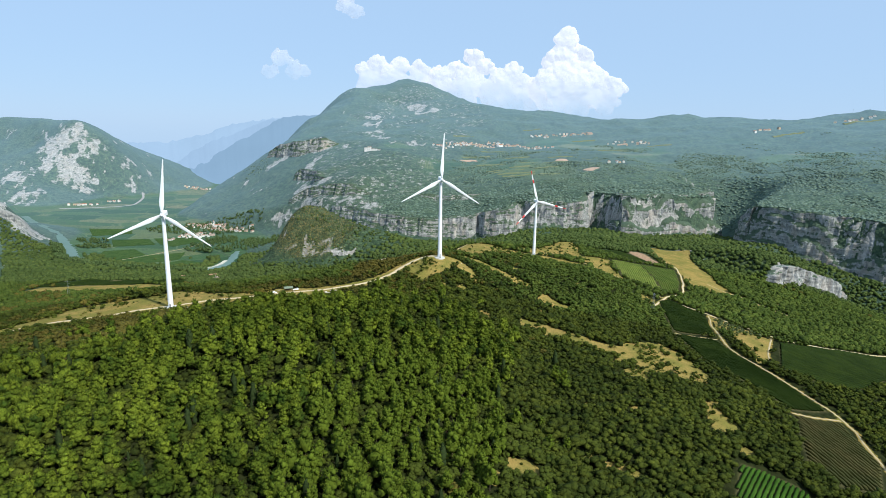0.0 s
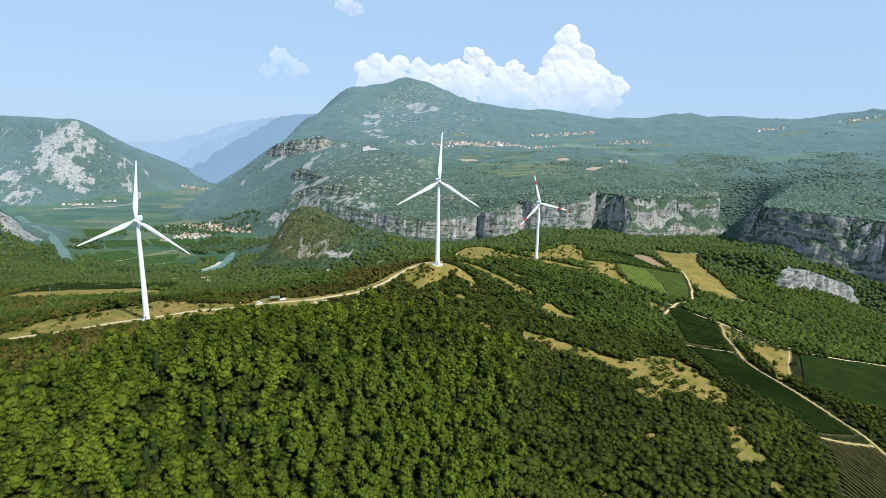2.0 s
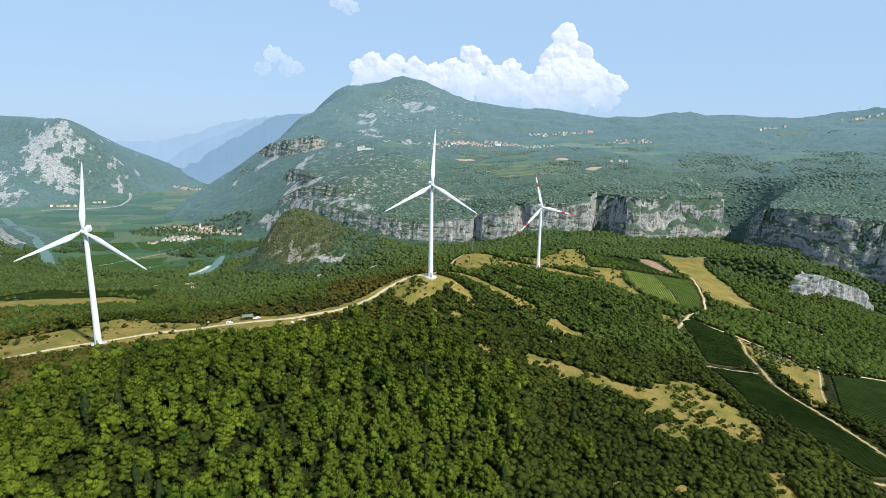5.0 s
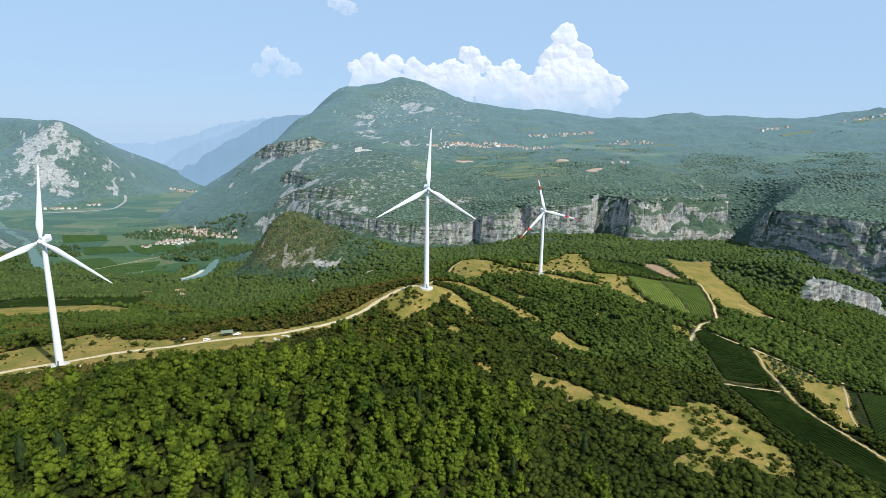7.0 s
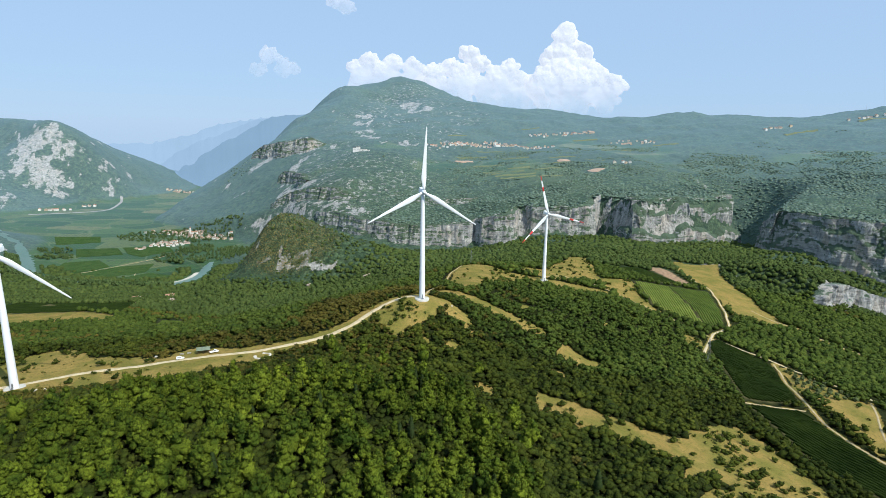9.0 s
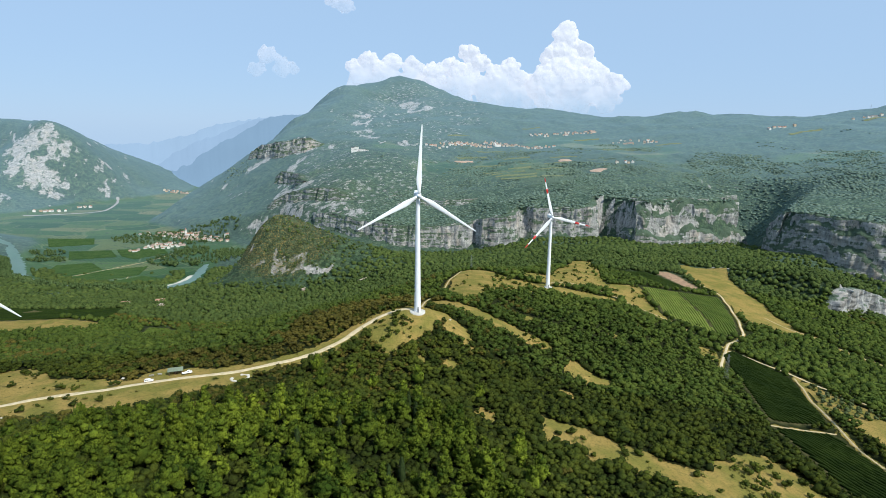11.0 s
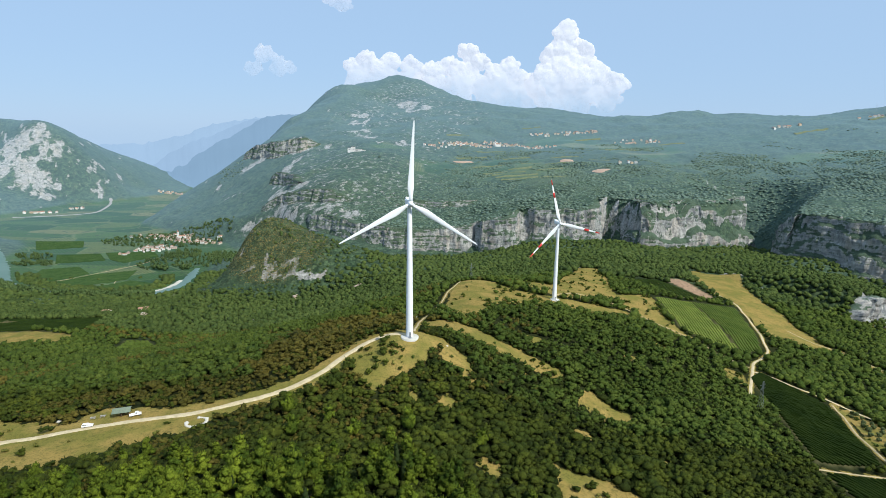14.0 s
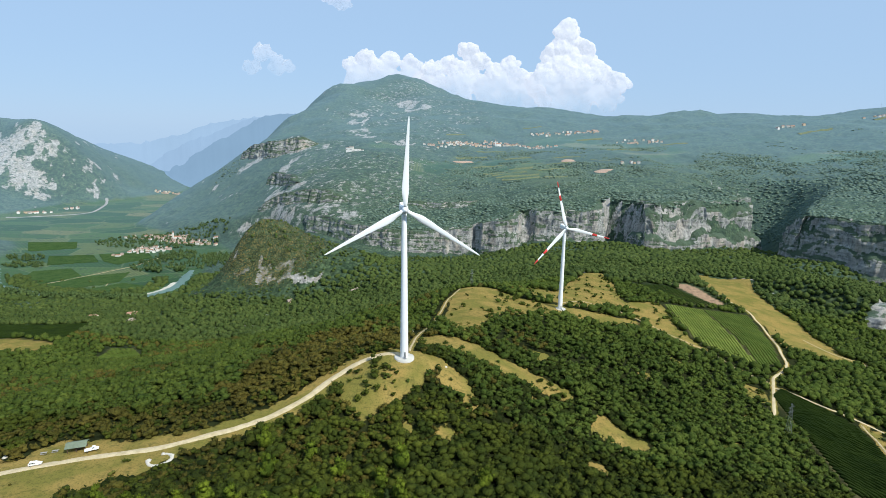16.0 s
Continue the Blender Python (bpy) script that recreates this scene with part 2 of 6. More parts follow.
def crag_step(x, y, bands, start=8, end=26):
    """The rise of the ground behind each rock band."""
    z = np.zeros(len(x))
    near = (np.abs(x + 350) < 1300) & (y > 900) & (y < 3700)
    px, py = x[near], y[near]
    add = np.zeros(len(px))
    for pts, high in bands:
        best, side, along = np.full(len(px), 1e9), np.zeros(len(px)), np.zeros(len(px))
        n = len(pts) - 1
        for k, ((ax, ay), (bx, by)) in enumerate(zip(pts, pts[1:])):
            ux, uy = bx - ax, by - ay
            s = ((px - ax) * ux + (py - ay) * uy) / (ux * ux + uy * uy)
            c = np.clip(s, 0, 1)
            d = np.hypot(px - ax - c * ux, py - ay - c * uy)
            w = d < best
            best, along = np.where(w, d, best), np.where(w, (k + c) / n, along)
            side = np.where(w, np.sign(ux * (py - ay) - uy * (px - ax)), side)
        sd = best * side
        add += high * smooth(start, end, sd) * smooth(230, 40, sd) * smooth(0, 0.22, along) * smooth(1, 0.78, along)
    z[near] = add
    return z


# small rises and hollows on the crests: x, y, height, reach
BROWS = [(-12, 549, 4.6, 34), (-404, 1436, 9, 42), (-372, 1470, 6, 40), (-484, 1418, -9, 34), (-528, 1500, -6, 40), (147, 500, -3, 30)]


def rim_wander(x, y, seed):
    return 9 * fbm(x, y, 90, 2, seed)


def ground(x, y):
    """Height of the bare ground."""
    x, y = np.atleast_1d(np.asarray(x, float)), np.atleast_1d(np.asarray(y, float))
    far = smooth(500, 2500, np.hypot(x, y))
    wx, wy = x + rim_wander(x, y, 41), y + rim_wander(x, y, 51)
    low = low_land(x, y)
    low = np.where(low < -280, -288 + 8 * np.exp((np.minimum(low, -280) + 280) / 8), low)
    hilly = smooth(-275, -180, low)
    low = low + hilly * (1.6 * fbm(x, y, 45, 3, 3) + 10 * far * fbm(x, y, 160, 4, 7))
    low = low + crag_step(x, y, LOW_CRAGS, -2, 9)
    for cx, cy, rise, reach in BROWS:
        low = low + rise * np.exp(-((x - cx) ** 2 + (y - cy) ** 2) / reach ** 2)
    high = high_land(x, y)
    high = high + 9 * fbm(x, y, 220, 5, 11, True) + 26 * smooth(0, 150, high) * fbm(x, y, 420, 4, 21, True)
    high = high + crag_step(x, y, CRAGS)
    sd, wide = rim_distance(wx, wy)
    t = smooth(0.0, 1.0, (sd - 8 * np.clip((60 - wide) / 40, 0, 1)) / wide + 0.1)
    return low + (np.maximum(high, low - 5) - low) * t


def on_ground(x, y, lift=0.0):
    return Vector((x, y, float(ground(x, y)[0]) + lift))


# ---- land cover: meadows, tracks, fields in plan ----
CREST_MEADOW = [(-44, 534), (-31, 548), (-5, 564), (6, 556), (-4, 528), (-16, 515), (-28, 505), (-38, 512)]
CREST_STRIP = [(-8, 575), (-5, 606), (11, 622), (38, 601), (61, 590), (88, 585), (88, 572), (65, 568), (40, 573), (14, 579)]
SPUR_STRIP = [(6, 560), (20, 548), (29, 532), (23, 526), (12, 536), (0, 546)]
KNOLL_MEADOW = [(8, 690), (15, 760), (25, 835), (45, 850), (60, 830), (87, 800), (117, 795), (158, 793), (200, 792), (192, 767), (149, 756), (118, 755),
                (83, 732), (53, 715), (34, 650), (18, 640)]
TURBINE_MEADOW = [(100, 900), (133, 870), (165, 960), (205, 1040), (235, 1045), (228, 960), (212, 900), (204, 836), (164, 811), (132, 800), (98, 820)]
VINE_MEADOW = [(205, 860), (262, 905), (240, 800), (245, 762), (256, 738), (233, 732), (214, 758), (202, 790)]
LONG_MEADOW = [(430, 1180), (500, 1145), (465, 1055), (455, 942), (441, 895), (432, 813), (399, 803), (360, 816), (392, 934), (388, 996), (398, 1087)]
SLOPE_PATCH = [(93, 570), (104, 574), (110, 560), (124, 552), (121, 540), (102, 542), (90, 552)]
PATH_PATCH = [(240, 682), (258, 678), (243, 642), (232, 652)]
LONG_STRIP = [(58, 486), (80, 479), (100, 469), (120, 458), (140, 451), (138, 422), (120, 429), (100, 437), (80, 446), (62, 454)]
EAST_MEADOW = [(136, 441), (150, 464), (170, 475), (190, 480), (203, 458), (206, 420), (202, 402), (193, 386), (176, 386), (162, 392), (146, 411), (124, 407), (134, 424)]
LOW_MEADOW = [(121, 386), (136, 400), (149, 401), (152, 391), (143, 378), (122, 374)]
EAST_PATCH = [(172, 352), (192, 375), (178, 340), (183, 328), (174, 320), (164, 320)]
NEAR_PATCH = [(61, 286), (82, 284), (103, 270), (96, 265), (81, 276), (64, 277)]
FORK_MEADOW = [(312, 643), (321, 608), (326, 562), (331, 552), (284, 468), (274, 468), (283, 511), (288, 551), (282, 559), (288, 582), (301, 622)]
BENCH_STRIP = [(412, 873), (424, 838), (446, 828), (462, 788), (480, 748), (468, 742), (450, 776), (438, 806), (420, 818)]
ROAD_MEADOW = [(-330, 470), (-298, 480), (-276, 501), (-258, 522), (-224, 497), (-173, 483), (-130, 498), (-95, 507), (-92, 494), (-105, 484), (-112, 470),
               (-142, 450), (-175, 436), (-200, 430), (-228, 436), (-262, 420), (-300, 398), (-345, 380), (-420, 350), (-420, 365), (-345, 402)]
BARE_PATCHES = [(120, 330, 7), (140, 372, 6), (88, 330, 5), (176, 300, 6), (36, 262, 8), (20, 250, 5), (60, 560, 6), (72, 620, 8), (150, 640, 7), (190, 690, 8),
                (178, 560, 6), (120, 500, 5), (85, 520, 6), (210, 610, 6), (30, 470, 5), (10, 508, 6), (-8, 505, 4), (22, 530, 5), (-157, 493, 12), (-143, 492, 10), (-130, 492, 7)]
MEADOWS = [CREST_MEADOW, CREST_STRIP, SPUR_STRIP, KNOLL_MEADOW, TURBINE_MEADOW, VINE_MEADOW, LONG_MEADOW, SLOPE_PATCH, PATH_PATCH, LONG_STRIP, EAST_MEADOW, LOW_MEADOW,
           EAST_PATCH, NEAR_PATCH, FORK_MEADOW, BENCH_STRIP, ROAD_MEADOW]
# corners, the rows' heading in degrees from +y, spacing
VINEYARDS = {
    "upper": ([(265, 899), (316, 914), (291, 743), (279, 736), (264, 743), (246, 778)], 12, 3.2, "green"),
    "right": ([(319, 915), (384, 935), (347, 822), (321, 762), (294, 744)], 12, 3.2, "middling"),
    "strip": ([(262, 1000), (318, 1030), (352, 950), (305, 925)], 35, 2.6, "dark"),
    "middle": ([(259, 669), (277, 689), (292, 665), (300, 632), (265, 535), (242, 533), (222, 530)], -27, 3.3, "dark"),
    "long": ([(219, 521), (259, 523), (262, 493), (265, 457), (274, 428), (281, 386), (248, 377), (238, 416), (221, 456)], -27, 3.3, "dark"),
    "brown": ([(245, 367), (280, 371), (270, 318), (248, 286), (224, 285), (215, 304)], -10, 3.2, "brown"),
    "near": ([(166, 289), (177, 287), (196, 275), (190, 255), (149, 261)], 40, 2.4, "fresh"),
    "wide": ([(335, 540), (370, 552), (437, 571), (480, 575), (400, 480), (338, 438), (312, 448), (290, 461)], 55, 2.1, "dark"),
    "west": ([(-720, 1086), (-553, 1076), (-528, 1090), (-480, 960), (-545, 945), (-720, 935)], 80, 2.8, "dark"),
    "round": ([(-388, 874), (-408, 940), (-388, 955), (-335, 891), (-322, 845), (-346, 843)], 10, 4.0, "middling"),
}
PLOUGHED = [(330, 1050), (372, 1088), (374, 968), (354, 955)]
STUBBLE = [(-700, 925), (-540, 940), (-470, 932), (-462, 880), (-505, 850), (-640, 845), (-700, 860)]
MAIN_ROAD = [(-470, 335), (-400, 362), (-336, 389), (-316, 399), (-294, 409), (-276, 424), (-256, 438), (-228, 452), (-200, 466), (-172, 474), (-150, 483),
             (-133, 488), (-118, 490), (-103, 496), (-89, 504), (-74, 512), (-62, 520), (-53, 531), (-44, 541), (-33, 551), (-23, 555), (-14, 552)]
TRACKS = {
    "crest": ([(-10, 558), (-9, 603), (-2, 660), (6, 720), (14, 780), (26, 832)], 2.2),
    "turbine": ([(119, 790), (128, 812), (150, 830), (180, 822), (200, 798), (221, 768), (248, 744), (256, 715), (276, 700)], 2.2),
    "vine": ([(398, 1090), (392, 1000), (396, 955), (377, 888), (351, 815), (338, 788), (330, 764), (318, 748), (291, 721), (271, 687), (246, 644), (231, 618)], 3.0),
    "lower": ([(272, 690), (282, 690), (292, 676), (304, 660), (318, 638), (327, 616), (334, 592), (343, 566), (366, 562), (415, 571), (481, 585), (560, 620)], 3.2),
    "side": ([(308, 640), (300, 618), (285, 585), (271, 535), (266, 511), (267, 475), (272, 450), (279, 424), (287, 384), (286, 360), (278, 342), (272, 316), (262, 292)], 2.7),
    "bench": ([(412, 868), (424, 830), (446, 820), (456, 786), (476, 746)], 2.6),
    "ledge": ([(497, 830), (517, 817), (533, 798)], 2.6),
    "cross": ([(218, 523), (240, 525), (263, 524)], 2.0),
    "headland": ([(245, 371), (284, 375)], 2.4),
    "gap": ([(338, 560), (300, 500), (286, 470)], 2.4),
    "west": ([(-660, 945), (-600, 1010), (-540, 1090), (-520, 1100)], 3.0),
}
RIVER = [(-1850, 2420, 30), (-1640, 2200, 32), (-1470, 2010, 34), (-1380, 1945, 36), (-1250, 1800, 38), (-1105, 1620, 36), (-933, 1490, 34), (-860, 1470, 32),
         (-770, 1500, 28), (-695, 1555, 28), (-668, 1620, 30), (-668, 1690, 30), (-684, 1760, 26), (-690, 1800, 16)]


def polygon_distance(x, y, pts):
    """Metres inside (+) or outside (-) a polygon."""
    best, inside = np.full(len(x), 1e9), np.zeros(len(x), bool)
    for (ax, ay), (bx, by) in zip(pts, pts[1:] + pts[:1]):
        ux, uy = bx - ax, by - ay
        s = np.clip(((x - ax) * ux + (y - ay) * uy) / (ux * ux + uy * uy), 0, 1)
        best = np.minimum(best, np.hypot(x - ax - s * ux, y - ay - s * uy))
        cross = (ay > y) != (by > y)
        if uy:
            inside ^= cross & (x < ux * (y - ay) / uy + ax)
    return np.where(inside, best, -best)


def line_distance(x, y, pts):
    best = np.full(len(x), 1e9)
    for a, b in zip(pts, pts[1:]):
        ux, uy = b[0] - a[0], b[1] - a[1]
        s = np.clip(((x - a[0]) * ux + (y - a[1]) * uy) / (ux * ux + uy * uy), 0, 1)
        best = np.minimum(best, np.hypot(x - a[0] - s * ux, y - a[1] - s * uy))
    return best


def meadow_cover(x, y):
    """1 on open dry grass, 0 in the woods."""
    wob = 7 * fbm(x, y, 22, 3, 61)
    m = np.zeros(len(x))
    near = (np.abs(x) < 900) & (y < 1400)
    xs, ys, ws = x[near], y[near], wob[near]
    v = np.full(len(xs), -99.0)
    for pts in MEADOWS:
        v = np.maximum(v, polygon_distance(xs, ys, pts))
    for px, py, r in BARE_PATCHES:
        v = np.maximum(v, r - np.hypot(xs - px, ys - py))
    road = np.minimum(line_distance(xs, ys, MAIN_ROAD) - 6, 30)
    for pts, w in TRACKS.values():
        road = np.minimum(road, line_distance(xs, ys, pts) + 1.4 - w * 0.4)
    v = np.maximum(v + ws * 0.6, 2.5 - road)
    m[near] = smooth(-1.5, 1.5, v)
    return m


def field_cover(x, y):
    v = np.full(len(x), -99.0)
    near = (np.abs(x) < 900) & (y < 1400)
    for pts in [f[0] for f in VINEYARDS.values()] + [PLOUGHED, STUBBLE]:
        v[near] = np.maximum(v[near], polygon_distance(x[near], y[near], pts))
    return v


# ---- materials of the ground ----
def ground_material():
    k = Kit("ground_cover")
    at = k.place()
    crowns = k.cells(at, 0.14)
    split = k.n.new("ShaderNodeSeparateColor")
    k.l.new(k.cells(at, 0.14, "Color"), split.inputs[0])
    tone = split.outputs[0]
    broad = k.noise(at, 0.006, 5, 0.6)
    patch = k.noise(at, 0.035, 4, 0.6)
    wood = k.mix(k.ramp(broad, (0.35, 0.0), (0.65, 1.0)), (0.044, 0.070, 0.036), (0.064, 0.094, 0.045))
    wood = k.mix(k.ramp(patch, (0.48, 0.0), (0.66, 0.5)), wood, (0.092, 0.110, 0.052))
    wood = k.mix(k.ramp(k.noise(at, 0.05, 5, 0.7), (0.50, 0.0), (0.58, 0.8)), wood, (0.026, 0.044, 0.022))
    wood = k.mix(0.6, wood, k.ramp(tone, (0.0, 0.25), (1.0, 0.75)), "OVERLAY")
    # shade between the drawn crowns, painted as dark cell edges
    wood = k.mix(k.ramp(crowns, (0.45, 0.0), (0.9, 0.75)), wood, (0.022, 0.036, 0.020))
    # near woodland floor, its colour darkened to paint the shade between trees
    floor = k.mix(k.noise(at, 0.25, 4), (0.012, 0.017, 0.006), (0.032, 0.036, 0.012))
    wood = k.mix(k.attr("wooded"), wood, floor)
    straw = k.mix(k.noise(at, 0.09, 6, 0.65), (0.222, 0.155, 0.041), (0.345, 0.250, 0.078))
    straw = k.mix(k.ramp(k.noise(at, 0.05, 4), (0.42, 0.0), (0.60, 0.85)), straw, (0.155, 0.148, 0.032))
    straw = k.mix(k.ramp(k.noise(at, 0.35, 5, 0.7), (0.52, 0.0), (0.64, 0.7)), straw, (0.115, 0.105, 0.028))
    straw = k.mix(k.ramp(k.noise(at, 1.3, 3), (0.52, 0.0), (0.66, 0.6)), straw, (0.085, 0.08, 0.022))
    up = k.place((1, 1, 0.18))
    stone = k.mix(k.ramp(k.noise(up, 0.12, 6, 0.7), (0.35, 0.0), (0.65, 1.0)), (0.14, 0.135, 0.125), (0.40, 0.385, 0.355))
    stone = k.mix(k.ramp(k.noise(up, 0.03, 3, 0.6), (0.48, 0.0), (0.68, 0.35)), stone, (0.36, 0.29, 0.21))
    rot = k.place((0.006, 0.011, 0))
    rot.node.inputs["Rotation"].default_value = (0, 0, 0.6)
    plot = k.cells(rot, 1.0, "Color")
    sep = k.n.new("ShaderNodeSeparateColor")
    k.l.new(plot, sep.inputs[0])
    field = k.ramp(sep.outputs[0], (0.0, (0.030, 0.070, 0.022)), (0.35, (0.050, 0.098, 0.026)), (0.6, (0.070, 0.125, 0.032)), (0.85, (0.11, 0.14, 0.042)), (1.0, (0.19, 0.18, 0.08)))
    run = k.n.new("ShaderNodeSeparateXYZ")
    k.l.new(at, run.inputs[0])
    turn = k.math("MULTIPLY", k.math("FLOOR", k.math("MULTIPLY", sep.outputs[1], 4.0)), 0.8)
    along = k.math("ADD", k.math("MULTIPLY", run.outputs[0], k.math("COSINE", turn)), k.math("MULTIPLY", run.outputs[1], k.math("SINE", turn)))
    rows = k.math("SINE", k.math("MULTIPLY", along, 0.62))
    field = k.mix(k.ramp(rows, (0.0, 0.55), (1.0, 0.0)), field, (0.024, 0.046, 0.016))
    field = k.mix(k.ramp(k.cells(rot, 1.0, "Distance", "DISTANCE_TO_EDGE"), (0.008, 0.5), (0.022, 0.0)), field, (0.13, 0.15, 0.075))
    field = k.mix(k.ramp(patch, (0.55, 0.0), (0.62, 0.8)), field, wood)
    tilled = k.attr("tilled")
    rag = k.math("MULTIPLY", k.math("SUBTRACT", k.noise(at, 0.45, 5, 0.7), 0.5), 1.5)
    clear = k.math("MAXIMUM", k.ramp(k.math("ADD", k.attr("meadow"), rag), (0.42, 0.0), (0.58, 1.0)), k.attr("stubble"))
    bare = k.ramp(k.math("ADD", k.math("MULTIPLY", k.attr("rock"), 0.68), k.math("MULTIPLY", k.math("SUBTRACT", k.noise(at, 0.045, 7, 0.75), 0.5), 2.4)), (0.40, 0.0), (0.62, 1.0))
    bare = k.math("MULTIPLY", bare, k.ramp(k.attr("rock"), (0.02, 0.0), (0.15, 1.0)))
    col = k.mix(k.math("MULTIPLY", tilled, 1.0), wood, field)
    col = k.mix(bare, col, stone)
    tilth = k.mix(k.noise(at, 0.2, 4), (0.066, 0.064, 0.026), (0.108, 0.096, 0.042))
    tilth = k.mix(k.attr("ploughed"), tilth, k.mix(k.noise(at, 0.3, 4), (0.26, 0.165, 0.10), (0.34, 0.235, 0.15)))
    col = k.mix(k.attr("soil"), col, tilth)
    col = k.mix(clear, col, straw)
    lumps = k.math("MULTIPLY", crowns, k.math("SUBTRACT", 1.0, k.math("MAXIMUM", clear, tilled), True))
    height = k.math("ADD", k.math("MULTIPLY", lumps, -3.5), k.math("MULTIPLY", k.noise(at, 0.6, 4, 0.7), 0.7))
    height = k.math("MULTIPLY", height, k.math("SUBTRACT", 1.0, k.math("MULTIPLY", k.attr("distance_haze"), 1.6), True))
    k.bump(height, 0.9, 1.0)
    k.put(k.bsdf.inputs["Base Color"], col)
    # aerial haze painted on as a blue sheen, stronger with distance
    k.put(k.bsdf.inputs["Sheen Weight"], k.math("MULTIPLY", k.attr("distance_haze"), 0.24))
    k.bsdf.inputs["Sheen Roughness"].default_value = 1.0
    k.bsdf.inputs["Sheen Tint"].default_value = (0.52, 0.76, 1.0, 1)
    return k.done(None, 0.95, 0, 0.02)


def gravel_material(name, light, dark):
    k = Kit(name)
    at = k.place()
    c = k.mix(k.ramp(k.noise(at, 0.35, 6, 0.7), (0.35, 0.0), (0.65, 1.0)), dark, light)
    c = k.mix(k.ramp(k.noise(at, 6.0, 3), (0.5, 0.0), (0.8, 0.5)), c, dark)
    k.bump(k.noise(at, 5.0, 4), 0.5, 0.05)
    k.put(k.bsdf.inputs["Base Color"], c)
    return k.done(None, 0.95, 0, 0.15)


# ---- ground sheet ----
def mesh_from(name, verts, faces, material, smooth_faces=True):
    """verts (n,3), faces (m,3 or 4) as arrays."""
    me = bpy.data.meshes.new(name)
    faces = np.asarray(faces)
    me.vertices.add(len(verts))
    me.vertices.foreach_set("co", np.asarray(verts, np.float32).ravel())
    me.loops.add(faces.size)
    me.loops.foreach_set("vertex_index", faces.astype(np.int32).ravel())
    me.polygons.add(len(faces))
    k = faces.shape[1]
    me.polygons.foreach_set("loop_start", np.arange(0, faces.size, k, dtype=np.int32))
    me.update(calc_edges=True)
    if smooth_faces:
        me.polygons.foreach_set("use_smooth", np.ones(len(faces), bool))
    me.materials.append(material)
    me.validate()
    return me


def grid_faces(rows, cols, wrap=False):
    i, j = np.meshgrid(np.arange(rows - 1), np.arange(cols if wrap else cols - 1), indexing="ij")
    n = (j + 1) % cols
    return np.stack([i * cols + j, i * cols + n, (i + 1) * cols + n, (i + 1) * cols + j], -1).reshape(-1, 4)


ANGLES = np.radians(np.concatenate([np.arange(-47, 47, 0.18), np.arange(47, 313, 2.8)]))
RADII = np.concatenate([np.geomspace(15, 240, 22)[:-1], np.geomspace(240, 4750, 380)])
RAD, ANG = np.meshgrid(RADII, ANGLES, indexing="ij")
GX, GY = (RAD * np.sin(ANG)).ravel(), (-100 + RAD * np.cos(ANG)).ravel()
GZ = ground(GX, GY)
# crowns of the far woods, too small to stand singly
FAR_WOOD = smooth(1150, 1500, np.hypot(GX, GY)) * smooth(-283, -270, GZ)
shape = RAD.shape
dr, da = np.gradient(GZ.reshape(shape), axis=0), np.gradient(GZ.reshape(shape), axis=1)
SLOPE = np.hypot(dr / np.gradient(RAD, axis=0), da / (RAD * np.gradient(ANG, axis=1))).ravel()
BROKEN = 0.5 * fbm(GX, GY, 140, 5, 77, True) + 0.6 * fbm(GX, GY, 48, 4, 79, True)
HEIGHTS = smooth(1300, 1700, GY)
WEST = smooth(-1750, -1950, GX) * smooth(2550, 2700, GY)
KNOLL = 0.8 * smooth(95, 30, line_distance(GX, GY, [(-505, 1450), (-480, 1400), (-430, 1370), (-379, 1353), (-296, 1340)])) + smooth(120, 60, np.hypot(GX + 1400, GY - 1770)) + 0.4 * smooth(40, 15, line_distance(GX, GY, LOW_CRAGS[0][0])) + smooth(34, 12, line_distance(GX, GY, [(700, 1050), (740, 1000), (705, 910), (672, 852)]))
ROCK_LINES = [([(-290, 3920), (-150, 3681), (-300, 3560)], 130, 0.62), ([(-460, 3468), (-399, 3007), (-263, 2769), (-136, 2801)], 95, 0.6), ([(-863, 2768), (-767, 2770), (-611, 2704), (-505, 2692)], 55, 0.75),
              ([(-592, 2620), (-618, 2494), (-606, 2382), (-592, 2185)], 48, 0.7), ([(-560, 2250), (-441, 2099), (-334, 1993), (-231, 1870)], 75, 0.55), ([(-263, 2110), (-305, 2152)], 50, 0.45),
              ([(-2216, 3385), (-2140, 3260), (-2211, 3200), (-2110, 3080), (-1990, 3060)], 130, 0.52), ([(-2110, 3080), (-2256, 2980), (-2300, 2850), (-2100, 2760)], 190, 0.46), ([(-2047, 3270), (-1967, 3200)], 50, 0.5)]
SUMMIT = np.zeros(len(GX))
for rock_line, reach, much in ROCK_LINES:
    SUMMIT = np.maximum(SUMMIT, much * smooth(reach, reach * 0.25, line_distance(GX, GY, rock_line)))
ROCK = smooth(0.12, 0.4, BROKEN + 0.45 * (SLOPE - 0.75) * HEIGHTS - 0.40 + 0.9 * SUMMIT * HEIGHTS + 0.10 * WEST * smooth(0.1, 0.35, SLOPE) + 0.44 * KNOLL * smooth(0.25, 0.7, SLOPE))
FLANK = smooth(-720, -560, GX) * smooth(180, -60, GX) * smooth(1850, 2000, GY) * smooth(3700, 3200, GY) + smooth(420, 250, np.hypot((GX + 120) * 0.8, (GY - 3650) * 0.5))
ROCK = np.maximum(ROCK, 0.46 * np.clip(FLANK, 0, 1) * smooth(0.10, 0.30, SLOPE) + 0.05 * HEIGHTS * smooth(0.35, 0.6, SLOPE))
ROCK *= smooth(900, 1050, np.hypot(GX, GY)) * (1 - smooth(330, 230, np.hypot(GX - 960, GY - 1860)))
